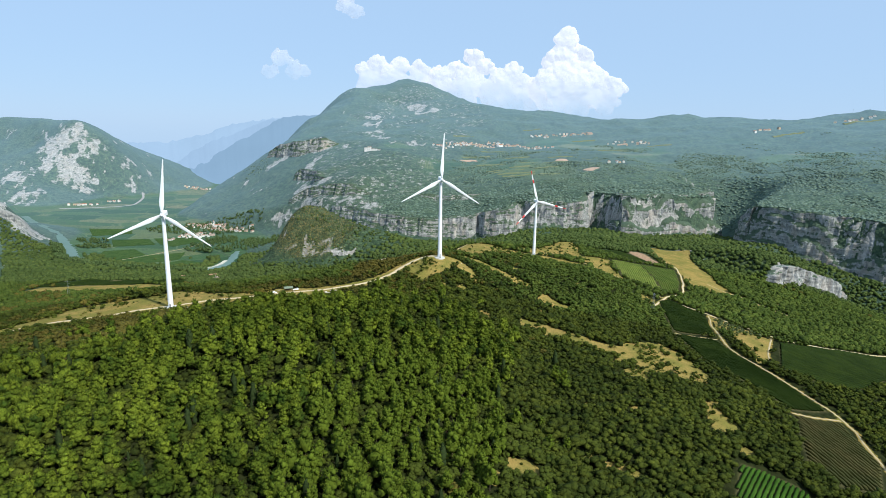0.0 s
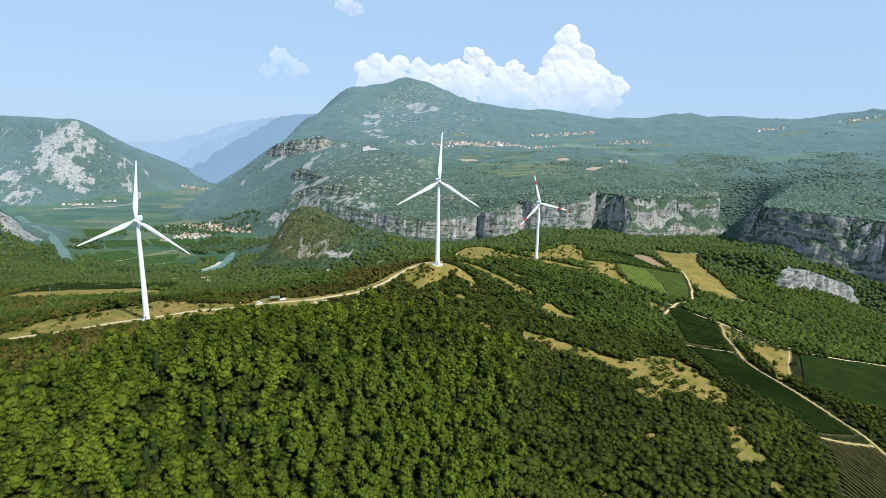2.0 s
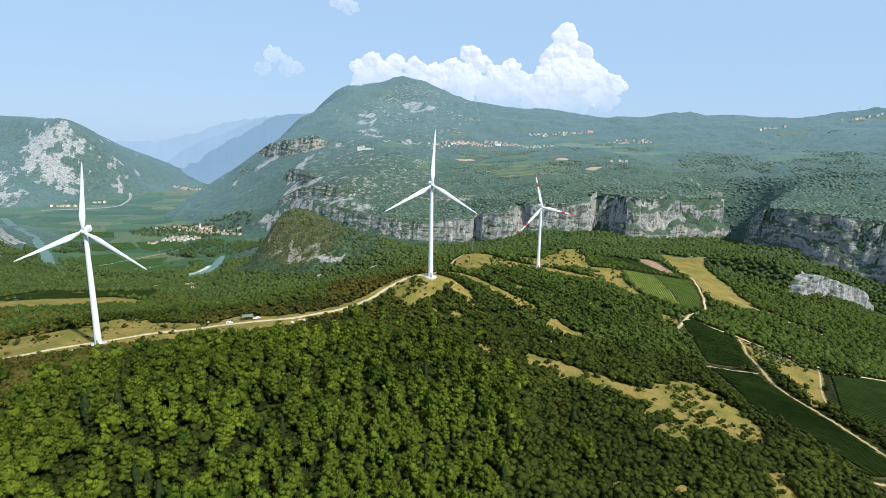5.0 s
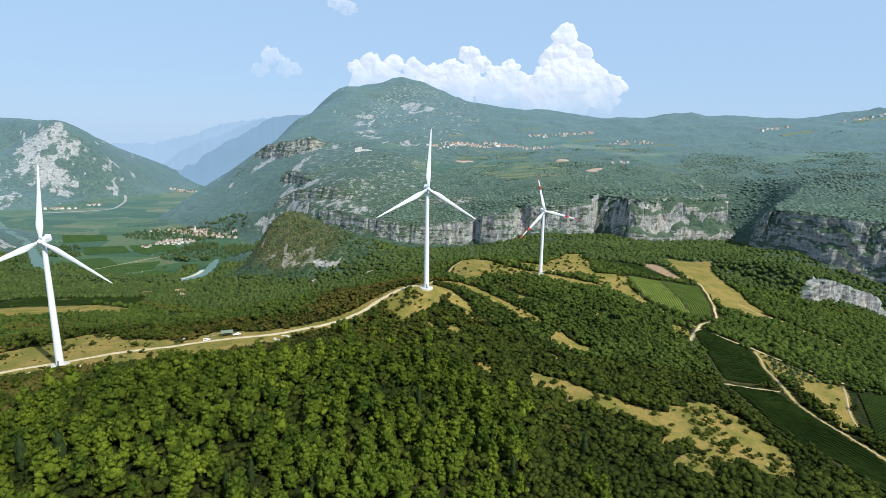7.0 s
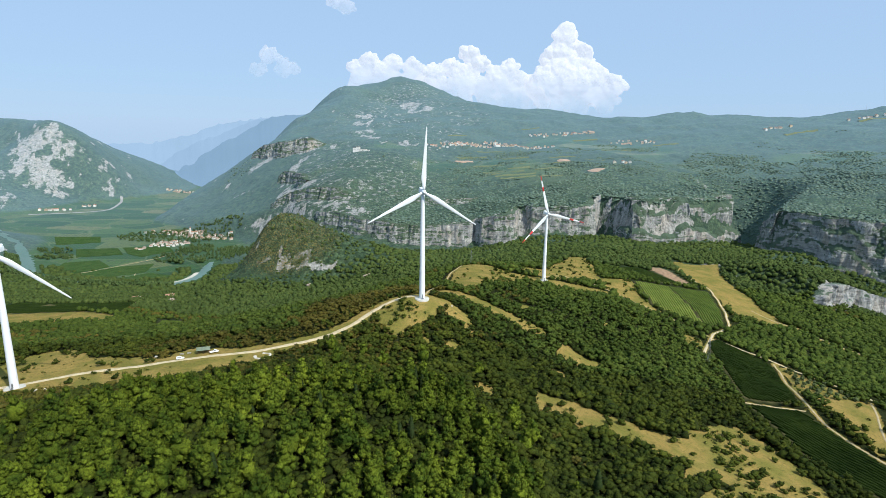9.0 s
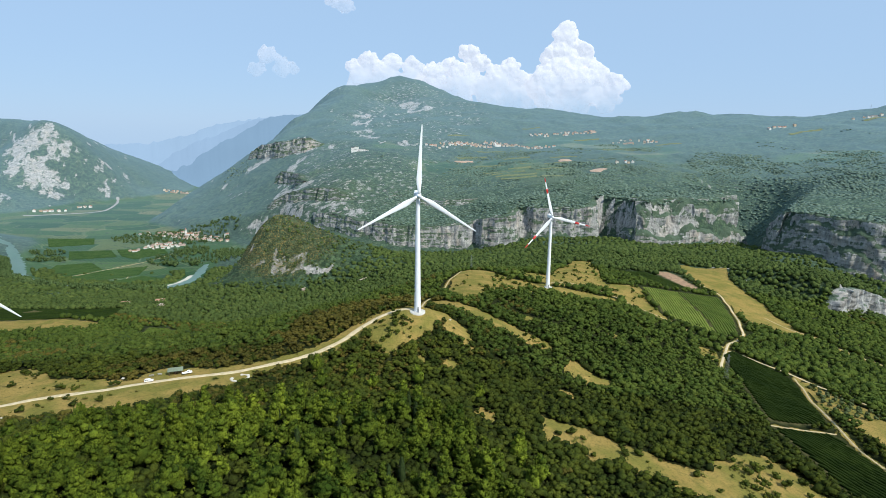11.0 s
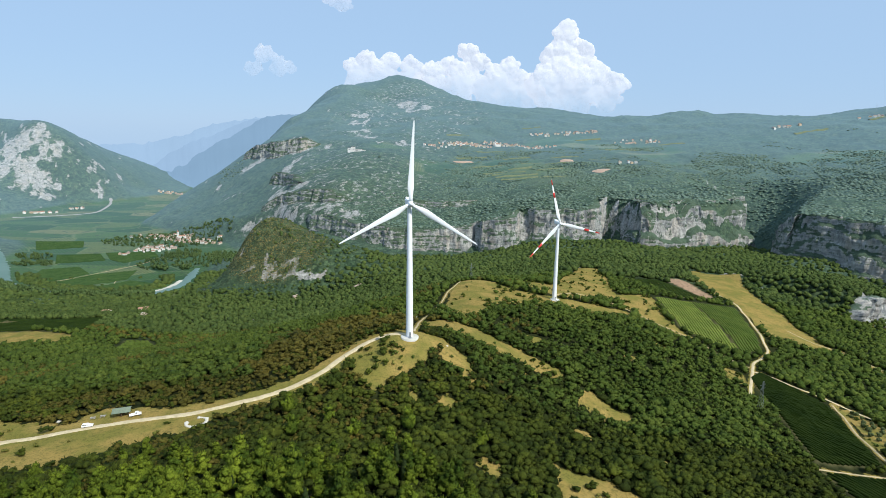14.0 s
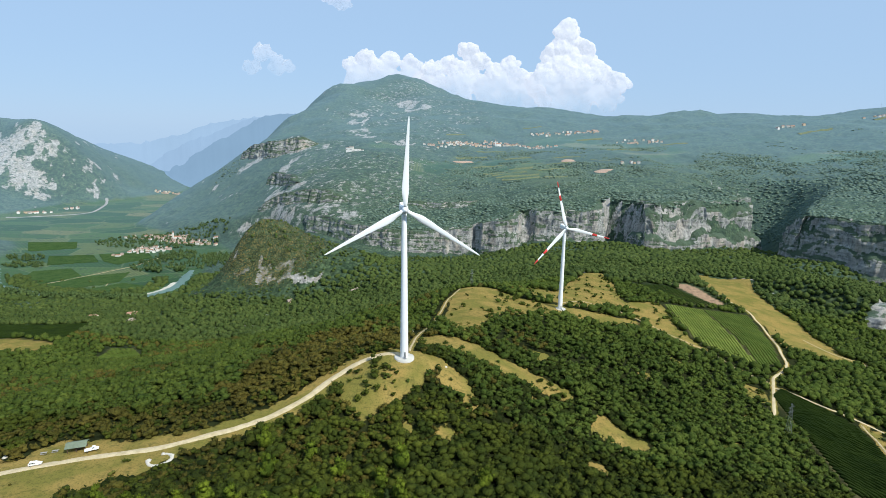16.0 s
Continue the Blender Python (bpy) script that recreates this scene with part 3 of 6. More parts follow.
GZ = GZ + FAR_WOOD * (1 - ROCK) * (3.0 * fbm(GX, GY, 60, 2, 91)) + ROCK * 5 * fbm(GX, GY, 50, 2, 97, True)
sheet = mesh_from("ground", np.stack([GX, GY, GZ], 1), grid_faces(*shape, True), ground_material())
upland_open = 0.8 * smooth(0.18, 0.4, fbm(GX, GY, 110, 4, 131)) * HEIGHTS * smooth(-60, 0, GZ) * smooth(170, 90, GZ)
STUBBLE_IN = np.full(len(GX), -9.0)
PLOUGH_IN = np.full(len(GX), -9.0)
close = (np.abs(GX) < 900) & (GY < 1400)
STUBBLE_IN[close] = polygon_distance(GX[close], GY[close], STUBBLE)
PLOUGH_IN[close] = polygon_distance(GX[close], GY[close], PLOUGHED)
# one layer rises with distance to drive the painted haze sheen
for layer, value in (("wooded", smooth(1300, 900, np.hypot(GX, GY))), ("distance_haze", smooth(1100, 3600, np.hypot(GX, GY)) * (1 - 0.42 * smooth(-274, -281, GZ)) * (1 - 0.2 * ROCK)), ("soil", smooth(-1.5, 1.0, field_cover(GX, GY))), ("ploughed", smooth(-1.5, 1.0, PLOUGH_IN)), ("stubble", smooth(-1.5, 1.0, STUBBLE_IN)), ("meadow", np.maximum(meadow_cover(GX, GY), np.maximum(0.28 * upland_open * (1 - ROCK), 0.42 * smooth(190, 90, np.hypot(GX + 340, GY - 1430))))), ("rock", ROCK),
                     ("tilled", smooth(-274, -281, GZ) + 0.9 * smooth(0.1, 0.35, fbm(GX, GY, 300, 3, 141)) * HEIGHTS * smooth(-70, -20, GZ) * smooth(110, 60, GZ) * smooth(0.45, 0.25, SLOPE))):
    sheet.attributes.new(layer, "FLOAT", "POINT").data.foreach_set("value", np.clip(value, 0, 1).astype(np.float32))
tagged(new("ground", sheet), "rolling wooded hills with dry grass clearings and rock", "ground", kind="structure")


def drape(name, pts, width, material, lift, step=3.0, ragged=0.3):
    """A ribbon along a line on the ground."""
    dense, wide = [], []
    for a, b in zip(pts, pts[1:]):
        n = max(2, int(math.hypot(b[0] - a[0], b[1] - a[1]) / step))
        for i in range(n):
            dense.append(np.array(a[:2]) + (np.array(b[:2]) - np.array(a[:2])) * i / n)
            wide.append(width if len(a) < 3 else a[2] + (b[2] - a[2]) * i / n)
    dense.append(np.array(pts[-1][:2], float))
    wide.append(wide[-1])
    p, w = np.array(dense), np.array(wide)
    for _ in range(6):
        p[1:-1] = (p[:-2] + 2 * p[1:-1] + p[2:]) / 4
    d = np.gradient(p, axis=0)
    d /= np.linalg.norm(d, axis=1)[:, None]
    side = np.stack([d[:, 1], -d[:, 0]], 1)
    across = np.linspace(-0.5, 0.5, 5)
    xs = p[:, None, 0] + side[:, None, 0] * across * w[:, None]
    ys = p[:, None, 1] + side[:, None, 1] * across * w[:, None]
    jag = ragged * fbm(xs.ravel(), ys.ravel(), 5, 2, 33).reshape(xs.shape) * np.abs(across * 2)[None]
    xs, ys = xs + side[:, None, 0] * jag * w[:, None] * 0.5, ys + side[:, None, 1] * jag * w[:, None] * 0.5
    z = ground(xs.ravel(), ys.ravel()).reshape(xs.shape)
    z = z + lift * (1 - 1.3 * (np.abs(across * 2) > 0.9)[None])
    return mesh_from(name, np.stack([xs, ys, z], -1).reshape(-1, 3), grid_faces(len(p), 5)[:, ::-1], material)


PALE_GRAVEL = gravel_material("pale_gravel", (0.58, 0.48, 0.31), (0.40, 0.32, 0.19))
DIRT = gravel_material("dry_dirt", (0.48, 0.39, 0.23), (0.31, 0.24, 0.13))
tagged(new("road", drape("road", MAIN_ROAD, 4.6, PALE_GRAVEL, 0.35)), "pale gravel road along the grassy ridge", "road", kind="structure")
for pts, w in TRACKS.values():
    tagged(new("track", drape("track", pts, w * (0.85 if w >= 3 else 0.68), PALE_GRAVEL if w >= 3 else DIRT, 0.3)), "narrow pale dirt track between woods and fields", "track", kind="structure")

# ---- limestone cliffs along the rim ----
def limestone(name, bare, grown):
    k = Kit(name)
    streak = k.place((1, 1, 0.3))
    strata = k.place((0.22, 0.22, 1.5))
    at = k.place()
    tone = k.math("ADD", k.math("MULTIPLY", k.noise(strata, 0.11, 6, 0.68), 0.5), k.math("MULTIPLY", k.noise(streak, 0.14, 7, 0.72), 0.5))
    c = k.mix(k.ramp(tone, (0.36, 0.0), (0.58, 1.0)), (0.10, 0.10, 0.10), (0.40, 0.385, 0.35))
    c = k.mix(k.ramp(k.noise(streak, 0.03, 5, 0.6), (0.50, 0.0), (0.70, 0.55)), c, (0.44, 0.34, 0.24))
    c = k.mix(k.ramp(k.noise(streak, 0.09, 5, 0.65), (0.54, 0.0), (0.66, 0.7)), c, (0.085, 0.088, 0.094))
    green = k.mix(k.noise(at, 0.12, 4), (0.036, 0.056, 0.026), (0.080, 0.104, 0.044))
    ledge = k.math("ADD", k.upness(), k.math("MULTIPLY", k.math("SUBTRACT", k.noise(at, 0.09, 7, 0.75), 0.5), 2.6))
    ledge = k.math("ADD", ledge, k.math("MULTIPLY", k.math("SUBTRACT", k.noise(strata, 0.05, 6, 0.7), 0.5), 2.6))
    c = k.mix(k.ramp(ledge, (bare, 0.0), (grown, 1.0)), c, green)
    k.bump(k.math("ADD", k.noise(streak, 0.3, 5, 0.7), k.noise(strata, 0.16, 5, 0.7)), 0.9, 2.4)
    k.put(k.bsdf.inputs["Base Color"], c)
    # faint blue sheen paints the air's haze over the rock
    k.bsdf.inputs["Sheen Weight"].default_value, k.bsdf.inputs["Sheen Roughness"].default_value = 0.08, 1.0
    k.bsdf.inputs["Sheen Tint"].default_value = (0.52, 0.76, 1.0, 1)
    return k.done(None, 0.95, 0, 0.04)


LIMESTONE, BARE_ROCK = limestone("limestone", 0.20, 0.40), limestone("bare_limestone", 0.75, 0.95)


def cliff(line, back, seed, ledge=0.4, steps=4, wander=True, buried=6, cap_reach=36, jag=1.0, fore=0, deepest=30):
    """A rock face along a line, set back upwards in ledges."""
    pts = np.array(line, float)[:, :2]
    run = np.concatenate([[0], np.cumsum(np.hypot(*np.diff(pts, axis=0).T))])
    s = np.arange(0, run[-1], 2.6)
    p = np.stack([np.interp(s, run, pts[:, k]) for k in (0, 1)], 1)
    if wander:
        p = p - np.stack([rim_wander(p[:, 0], p[:, 1], 41), rim_wander(p[:, 0], p[:, 1], 51)], 1)
    for _ in range(3):
        p[1:-1] = (p[:-2] + 2 * p[1:-1] + p[2:]) / 4
    d = np.gradient(p, axis=0)
    d /= np.linalg.norm(d, axis=1)[:, None]
    inward = np.stack([-d[:, 1], d[:, 0]], 1)
    foot, top = p - inward * (9 + fore), p + inward * cap_reach
    z0, z1 = ground(foot[:, 0], foot[:, 1]) - buried, ground(top[:, 0], top[:, 1])
    rows = 34
    h = np.linspace(0, 1, rows)
    ends = np.minimum(1, np.minimum(s, s[-1] - s) / 25)
    hh, ss = np.meshgrid(h, s, indexing="ij")
    zz = z0 + (z1 - z0) * hh
    level = hh * steps + 0.9 * fbm(ss, hh * 0, 90, 3, seed)
    tread = np.floor(level) + smooth(0.72, 1.0, level - np.floor(level))
    off = -6 - fore + back * ((1 - ledge) * hh + ledge * tread / steps)
    off += 13 * fbm(ss, zz * 0.2, 95, 3, seed + 5) + 6.5 * jag * fbm(ss, zz * 0.3, 30, 4, seed + 7, True)
    off += 3.2 * jag * fbm(ss, zz * 0.22, 12, 3, seed + 9, True) + 2.6 * fbm(ss, zz * 2.2, 26, 3, seed + 13, True)
    off = np.minimum(off, deepest - 3.5 * fore)
    off = off * (0.3 + 0.7 * ends[None]) + (1 - ends[None]) * 14
    x, y = p[None, :, 0] + inward[None, :, 0] * off, p[None, :, 1] + inward[None, :, 1] * off
    cap = np.stack([top[:, 0], top[:, 1], z1 - 0.8], -1)[None]
    zz[-1] = np.maximum(zz[-1] + 2.5 * fbm(s, s * 0, 18, 3, seed + 17), ground(x[-1], y[-1]) + 0.2)
    v = np.concatenate([np.stack([x, y, zz], -1), cap])
    me = mesh_from("cliff", v.reshape(-1, 3), grid_faces(rows + 1, len(s)), BARE_ROCK if fore else LIMESTONE)
    return tagged(new("cliff", me), "grey limestone cliff streaked black and ochre above the gorge", "cliff", "cliffs over the gorge", "structure")


cliff(RIM[7:12], 18, 201, 0.35, 3)
cliff(RIM[11:15], 14, 211, 0.3, 3)
cliff(RIM[14:18], 16, 221, 0.4, 3)
cliff(RIM[18:24], 60, 231, 0.85, 2, cap_reach=84, deepest=66)
cliff(RIM[26:32], 30, 241, 0.7, 3)
for i, (pts, high) in enumerate(CRAGS + LOW_CRAGS):
    cliff(pts, 18 if i < len(CRAGS) else 3, 261 + 10 * i, 0.35, 3, False, 2, 36 if i < len(CRAGS) else 9, 1.0 if i < len(CRAGS) else 1.5, 0 if i < len(CRAGS) else 7)

# ---- helpers for things ----
def part(name, bm, material, parent, label=""):
    """Link a bmesh as one mesh under a thing or a part."""
    me = bpy.data.meshes.new(name)
    bm.to_mesh(me)
    bm.free()
    me.materials.append(material)
    ob = new(name, me)
    ob.parent = parent
    if label:
        tagged(ob, label)
    return ob


def thing(name, m, label, category, group=""):
    ob = tagged(new(name), label, category, group)
    ob.matrix_world = m
    return ob


def box(bm, size, at=(0, 0, 0), m=None, bevel=0.0):
    r = bmesh.ops.create_cube(bm, size=1, matrix=(m or Matrix()) @ Matrix.Translation(at) @ Matrix.Diagonal((*size, 1)))
    if bevel:
        edges = {e for v in r["verts"] for e in v.link_edges}
        bmesh.ops.bevel(bm, geom=list(edges), offset=bevel, segments=2, affect="EDGES")
    return r["verts"]


def turned(bm, profile, sides=24, m=None):
    """A body of revolution about z from (radius, height) pairs."""
    rings = []
    for r, z in profile:
        ring = []
        for i in range(sides):
            a = 2 * math.pi * i / sides
            ring.append(bm.verts.new((m or Matrix()) @ Vector((r * math.cos(a), r * math.sin(a), z))))
        rings.append(ring)
    for a, b in zip(rings, rings[1:]):
        for i in range(sides):
            bm.faces.new((a[i], a[(i + 1) % sides], b[(i + 1) % sides], b[i]))
    for f in bm.faces:
        f.smooth = True
    for ring in (rings[0][::-1], rings[-1]):
        bm.faces.new([bm.verts.new(v.co) for v in ring])


# ---- wind turbines ----
TURBINE_WHITE = plain("turbine_white", (0.80, 0.81, 0.82), 0.42, grain=0.6, depth=0.07)
BAND_RED = plain("band_red", (0.62, 0.045, 0.04), 0.5, grain=0.8)
CONCRETE = plain("concrete", (0.52, 0.50, 0.45), 0.9, grain=0.8)
STEEL = plain("grey_steel", (0.30, 0.31, 0.32), 0.5, metal=0.6)
HUB_HIGH, BLADE = 78.0, 44.6


def blade_section(r, chord, thick, twist, sweep):
    pts = []
    for i in range(14):
        a = 2 * math.pi * i / 14
        x = math.cos(a)
        y = math.sin(a) * (1 - 0.55 * max(0, -x)) * 0.5
        x = x * 0.5 - 0.12 * (1 - thick / max(chord, 1e-6))
        pts.append(Matrix.Rotation(twist, 3, "Z") @ Vector((x * chord, y * thick, 0)) + Vector((0, sweep, r)))
    return pts


def blade_mesh(lo, hi, grow=0.0):
    """The blade between two radii, along +z, its flat side to -y."""
    bm = bmesh.new()
    stops = [(1.4, 1.9, 1.9), (3.0, 1.95, 1.85), (5.0, 2.5, 1.6), (8.0, 3.5, 1.15), (10.5, 3.75, 0.95), (15, 3.2, 0.7), (22, 2.5, 0.5), (30, 1.85, 0.34), (38, 1.25, 0.22),
             (42.5, 0.85, 0.14), (44.2, 0.45, 0.08), (44.6, 0.12, 0.03)]
    rs = sorted({lo, hi, *[s[0] for s in stops if lo < s[0] < hi]})
    rings = []
    for r in rs:
        chord, thick = (np.interp(r, [s[0] for s in stops], [s[k] for s in stops]) for k in (1, 2))
        rings.append([bm.verts.new(p) for p in blade_section(r, chord + grow, thick + grow, radians(14 * (1 - r / 45)), -0.0008 * r * r)])
    for a, b in zip(rings, rings[1:]):
        for i in range(14):
            bm.faces.new((a[i], a[(i + 1) % 14], b[(i + 1) % 14], b[i])).smooth = True
    bm.faces.new(rings[0][::-1])
    bm.faces.new(rings[-1])
    return bm


def wind_turbine(x, y, z, turn, phase, banded, label):
    base = thing("wind_turbine", pose(x, y, z, 0, 0, turn), label, "wind turbine", "turbines on the ridge")
    bm = bmesh.new()
    turned(bm, [(5.2, -1.5), (5.2, 0.25), (4.6, 0.35), (2.6, 0.4)], 36)
    part("foundation", bm, CONCRETE, base, "round pale concrete pad")
    cuts = [0.3, 20, 46, 76.2]
    for a, b in zip(cuts, cuts[1:]):
        bm = bmesh.new()
        ra, rb = (2.15 - 0.85 * v / 76.2 for v in (a, b))
        turned(bm, [(ra, a), (rb, b)], 32)
        part("tower_section", bm, TURBINE_WHITE, base)
        bm = bmesh.new()
        turned(bm, [(rb + 0.04, b - 0.12), (rb + 0.04, b + 0.1)], 32)
        part("flange", bm, TURBINE_WHITE, base)
    bm = bmesh.new()
    box(bm, (0.9, 0.12, 2.2), (0, -2.16, 2.5), bevel=0.05)
    part("door", bm, STEEL, base, "grey steel door at the foot of the tower")
    bm = bmesh.new()
    for i in range(5):
        box(bm, (1.2, 0.3, 0.2), (0, -2.4 - 0.3 * i, 1.3 - 0.2 * i))
    part("steps", bm, STEEL, base)
    bm = bmesh.new()
    box(bm, (3.5, 9.6, 3.5), (0, 2.6, HUB_HIGH + 0.1), bevel=0.55)
    box(bm, (2.9, 1.6, 1.0), (0, 6.2, HUB_HIGH + 2.0), bevel=0.2)
    nacelle = part("nacelle", bm, TURBINE_WHITE, base)
    bm = bmesh.new()
    turned(bm, [(0.06, 0), (0.05, 1.6), (0.25, 1.62), (0.25, 1.75)], 8, pose(0.8, 6.6, HUB_HIGH + 2.4))
    part("weather_mast", bm, STEEL, nacelle)
    bm = bmesh.new()
    spin = pose(0, -2.1, HUB_HIGH, 90, 0, 0)
    turned(bm, [(1.5, -0.1), (1.65, 0.6), (1.6, 1.7), (1.35, 2.6), (0.85, 3.3), (0.2, 3.6)], 24, spin)
    hub = part("hub", bm, TURBINE_WHITE, base)
    for i in range(3):
        m = pose(0, -3.6, HUB_HIGH) @ Matrix.Rotation(radians(phase + 120 * i), 4, "Y")
        wing = part("blade", blade_mesh(1.4, BLADE), TURBINE_WHITE, base)
        wing.matrix_local = m
        if banded:
            for lo, hi in ((26.5, 31.5), (39.0, 44.3)):
                part("red_band", blade_mesh(lo, hi, 0.06), BAND_RED, wing, "painted red warning band")
    return base


def flat_top(x, y):
    return float(ground(x, y)[0])


wind_turbine(-233.5, 443.5, flat_top(-233.5, 443.5), 12, 6, False, "tall white three-bladed wind turbine beside the gravel road")
wind_turbine(-12, 549.3, flat_top(-12, 549.3), 12, 2, False, "tall white wind turbine on a round pad at the crest")
wind_turbine(119.5, 784, flat_top(119.5, 784), 14, -16, True, "white wind turbine with red bands on its blades")

# ---- vineyards ----
def vine_leaf(name, dark, light):
    k = Kit(name)
    at = k.place()
    c = k.mix(k.ramp(k.noise(at, 0.05, 3), (0.35, 0.0), (0.65, 1.0)), dark, light)
    c = k.mix(k.ramp(k.noise(at, 2.0, 4, 0.7), (0.4, 0.0), (0.7, 0.7)), c, tuple(v * 0.4 for v in dark))
    k.bump(k.noise(at, 2.5, 3, 0.7), 0.9, 0.4)
    k.put(k.bsdf.inputs["Base Color"], c)
    return k.done(None, 0.85, 0, 0.03)


VINE = {"green": vine_leaf("vine_green", (0.135, 0.175, 0.028), (0.205, 0.240, 0.044)), "dark": vine_leaf("vine_dark", (0.016, 0.028, 0.005), (0.027, 0.043, 0.007)),
        "fresh": vine_leaf("vine_fresh", (0.035, 0.080, 0.010), (0.055, 0.115, 0.014)), "valley": vine_leaf("vine_valley", (0.036, 0.072, 0.022), (0.060, 0.098, 0.031)),
        "middling": vine_leaf("vine_middling", (0.070, 0.104, 0.016), (0.112, 0.146, 0.025)),
        "brown": vine_leaf("vine_brown", (0.06, 0.065, 0.02), (0.10, 0.085, 0.03))}
POST_WOOD = plain("post_wood", (0.42, 0.38, 0.32), 0.9, grain=3)


def row_mesh(a, b, seed, high, wide, material):
    n = max(2, int((b - a).length / 2.2))
    rng = np.random.RandomState(seed)
    t = np.linspace(0, 1, n + 1)
    x, y = a.x + (b.x - a.x) * t, a.y + (b.y - a.y) * t
    z = ground(x, y)
    d = (b - a).normalized()
    prof = [(-0.5, 0.1), (-0.62, 0.6), (-0.3, 1.0), (0.3, 1.0), (0.62, 0.6), (0.5, 0.1)]
    v = np.empty((n + 1, 6, 3))
    for k, (s, h) in enumerate(prof):
        ws = wide * s * rng.uniform(0.7, 1.25, n + 1)
        v[:, k] = np.stack([x + d.y * ws, y - d.x * ws, z + high * h * rng.uniform(0.8, 1.12, n + 1)], -1)
    v[[0, -1], :, 2] = z[[0, -1], None] + (v[[0, -1], :, 2] - z[[0, -1], None]) * 0.7
    return mesh_from("trellis", v.reshape(-1, 3), grid_faces(n + 1, 6), material, False)


def vineyard(corners, heading, spacing, tone):
    cx, cy = (sum(p[k] for p in corners) / len(corners) for k in (0, 1))
    root = thing("vineyard", Matrix.Translation((cx, cy, 0)), {"green": "bright green vineyard in straight rows beside a track", "dark": "dark green vineyard in close straight rows on the slope",
                 "fresh": "lush green vineyard in close rows below the wood", "middling": "mid-green vineyard in straight rows beside a brighter one", "valley": "long green vineyard rows on the valley floor", "brown": "sparse vineyard rows on bare brownish soil"}[tone], "vineyard")
    h = radians(heading)
    u, w = Vector((math.sin(h), math.cos(h))), Vector((math.cos(h), -math.sin(h)))
    pts = [Vector(p) for p in corners]
    offs = [p.dot(w) for p in pts]
    o, seed = min(offs) + spacing * 0.6, 0
    while o < max(offs):
        cuts = []
        for a, b in zip(pts, pts[1:] + pts[:1]):
            da, db = a.dot(w) - o, b.dot(w) - o
            if (da < 0) != (db < 0):
                cuts.append((a + (b - a) * (da / (da - db))).dot(u))
        cuts.sort()
        for s0, s1 in zip(cuts[::2], cuts[1::2]):
            if s1 - s0 > 5:
                ob = new("trellis", row_mesh(w * o + u * (s0 + 1), w * o + u * (s1 - 1), seed, 0.9 if tone in ("green", "middling") else 1.8, spacing * 0.62 if tone in ("green", "middling") else min(1.3, spacing * 0.42) if 2.5 < spacing < 6 else 1.6 if spacing < 6 else spacing * 0.5, VINE[tone]))
                ob.parent = root
                ob.matrix_parent_inverse = root.matrix_world.inverted()
        o += spacing
        seed += 1


for spec in VINEYARDS.values():
    vineyard(*spec)


# ---- river ----
def water():
    k = Kit("river_water")
    at = k.place()
    c = k.mix(k.noise(at, 0.02, 4), (0.085, 0.145, 0.125), (0.125, 0.19, 0.16))
    k.bump(k.noise(at, 0.25, 3), 0.12, 0.3)
    k.put(k.bsdf.inputs["Base Color"], c)
    return k.done(None, 0.45, 0, 0.2)


tagged(new("river_bank", drape("river_bank", [(x - 9, y - 5, w * 1.1) for x, y, w in RIVER[9:12]], 0, gravel_material("shingle", (0.62, 0.58, 0.50), (0.40, 0.38, 0.31)), 0.5, 8.0)),
       "pale shingle along the river's edge", "river bank", kind="structure")
tagged(new("river", drape("river", RIVER, 0, water(), 0.9, 8.0, ragged=0.5)), "milky green river winding through the valley", "water", kind="structure")
VALLEY_ROAD = [(-1860, 2660), (-1800, 2691), (-1712, 2743), (-1640, 2790), (-1610, 2850), (-1650, 2980), (-1707, 3128), (-1760, 3230)]
tagged(new("motorway", drape("motorway", VALLEY_ROAD, 15, gravel_material("worn_asphalt", (0.34, 0.34, 0.33), (0.24, 0.24, 0.24)), 1.2, 12.0, ragged=0.0)), "grey main road curving up the valley", "road", kind="structure")
for pts in ([(-1010, 1625), (-950, 1738), (-880, 1860), (-860, 1960)], [(-760, 1500), (-830, 1620), (-860, 1700)]):
    tagged(new("field_track", drape("field_track", pts, 2.4, DIRT, 0.6, 8.0)), "pale track between valley fields", "track", kind="structure")
TERRACE = vine_leaf("terrace_grass", (0.150, 0.180, 0.095), (0.215, 0.232, 0.138))
for x0, y0, x1, y1, w in ((190, 2225, 335, 2208, 13), (205, 2180, 330, 2168, 12), (180, 2268, 300, 2262, 10), (245, 2320, 330, 2312, 16), (300, 2400, 380, 2392, 12), (330, 2150, 420, 2140, 10),
                          (20, 3060, 130, 3060, 26), (1600, 2860, 1760, 2880, 22), (2040, 3010, 2240, 3000, 24), (420, 3290, 520, 3300, 20), (150, 2300, 240, 2296, 9), (340, 2260, 430, 2250, 10), (120, 2420, 230, 2414, 12), (380, 2330, 470, 2322, 9), (60, 2650, 190, 2646, 16),
                          (250, 2560, 360, 2556, 14), (430, 2500, 540, 2490, 12), (560, 2420, 640, 2410, 12), (150, 2760, 280, 2756, 18), (700, 2700, 830, 2690, 18), (640, 3000, 760, 3004, 20), (980, 2850, 1100, 2842, 18)):
    tagged(new("terrace_field", drape("terrace_field", [(x0, y0), ((x0 + x1) / 2, (y0 + y1) / 2 + 3), (x1, y1)], w, TERRACE, 2.4, 8.0, ragged=0.1)), "narrow pale green terraced field on the plateau", "field", kind="structure")
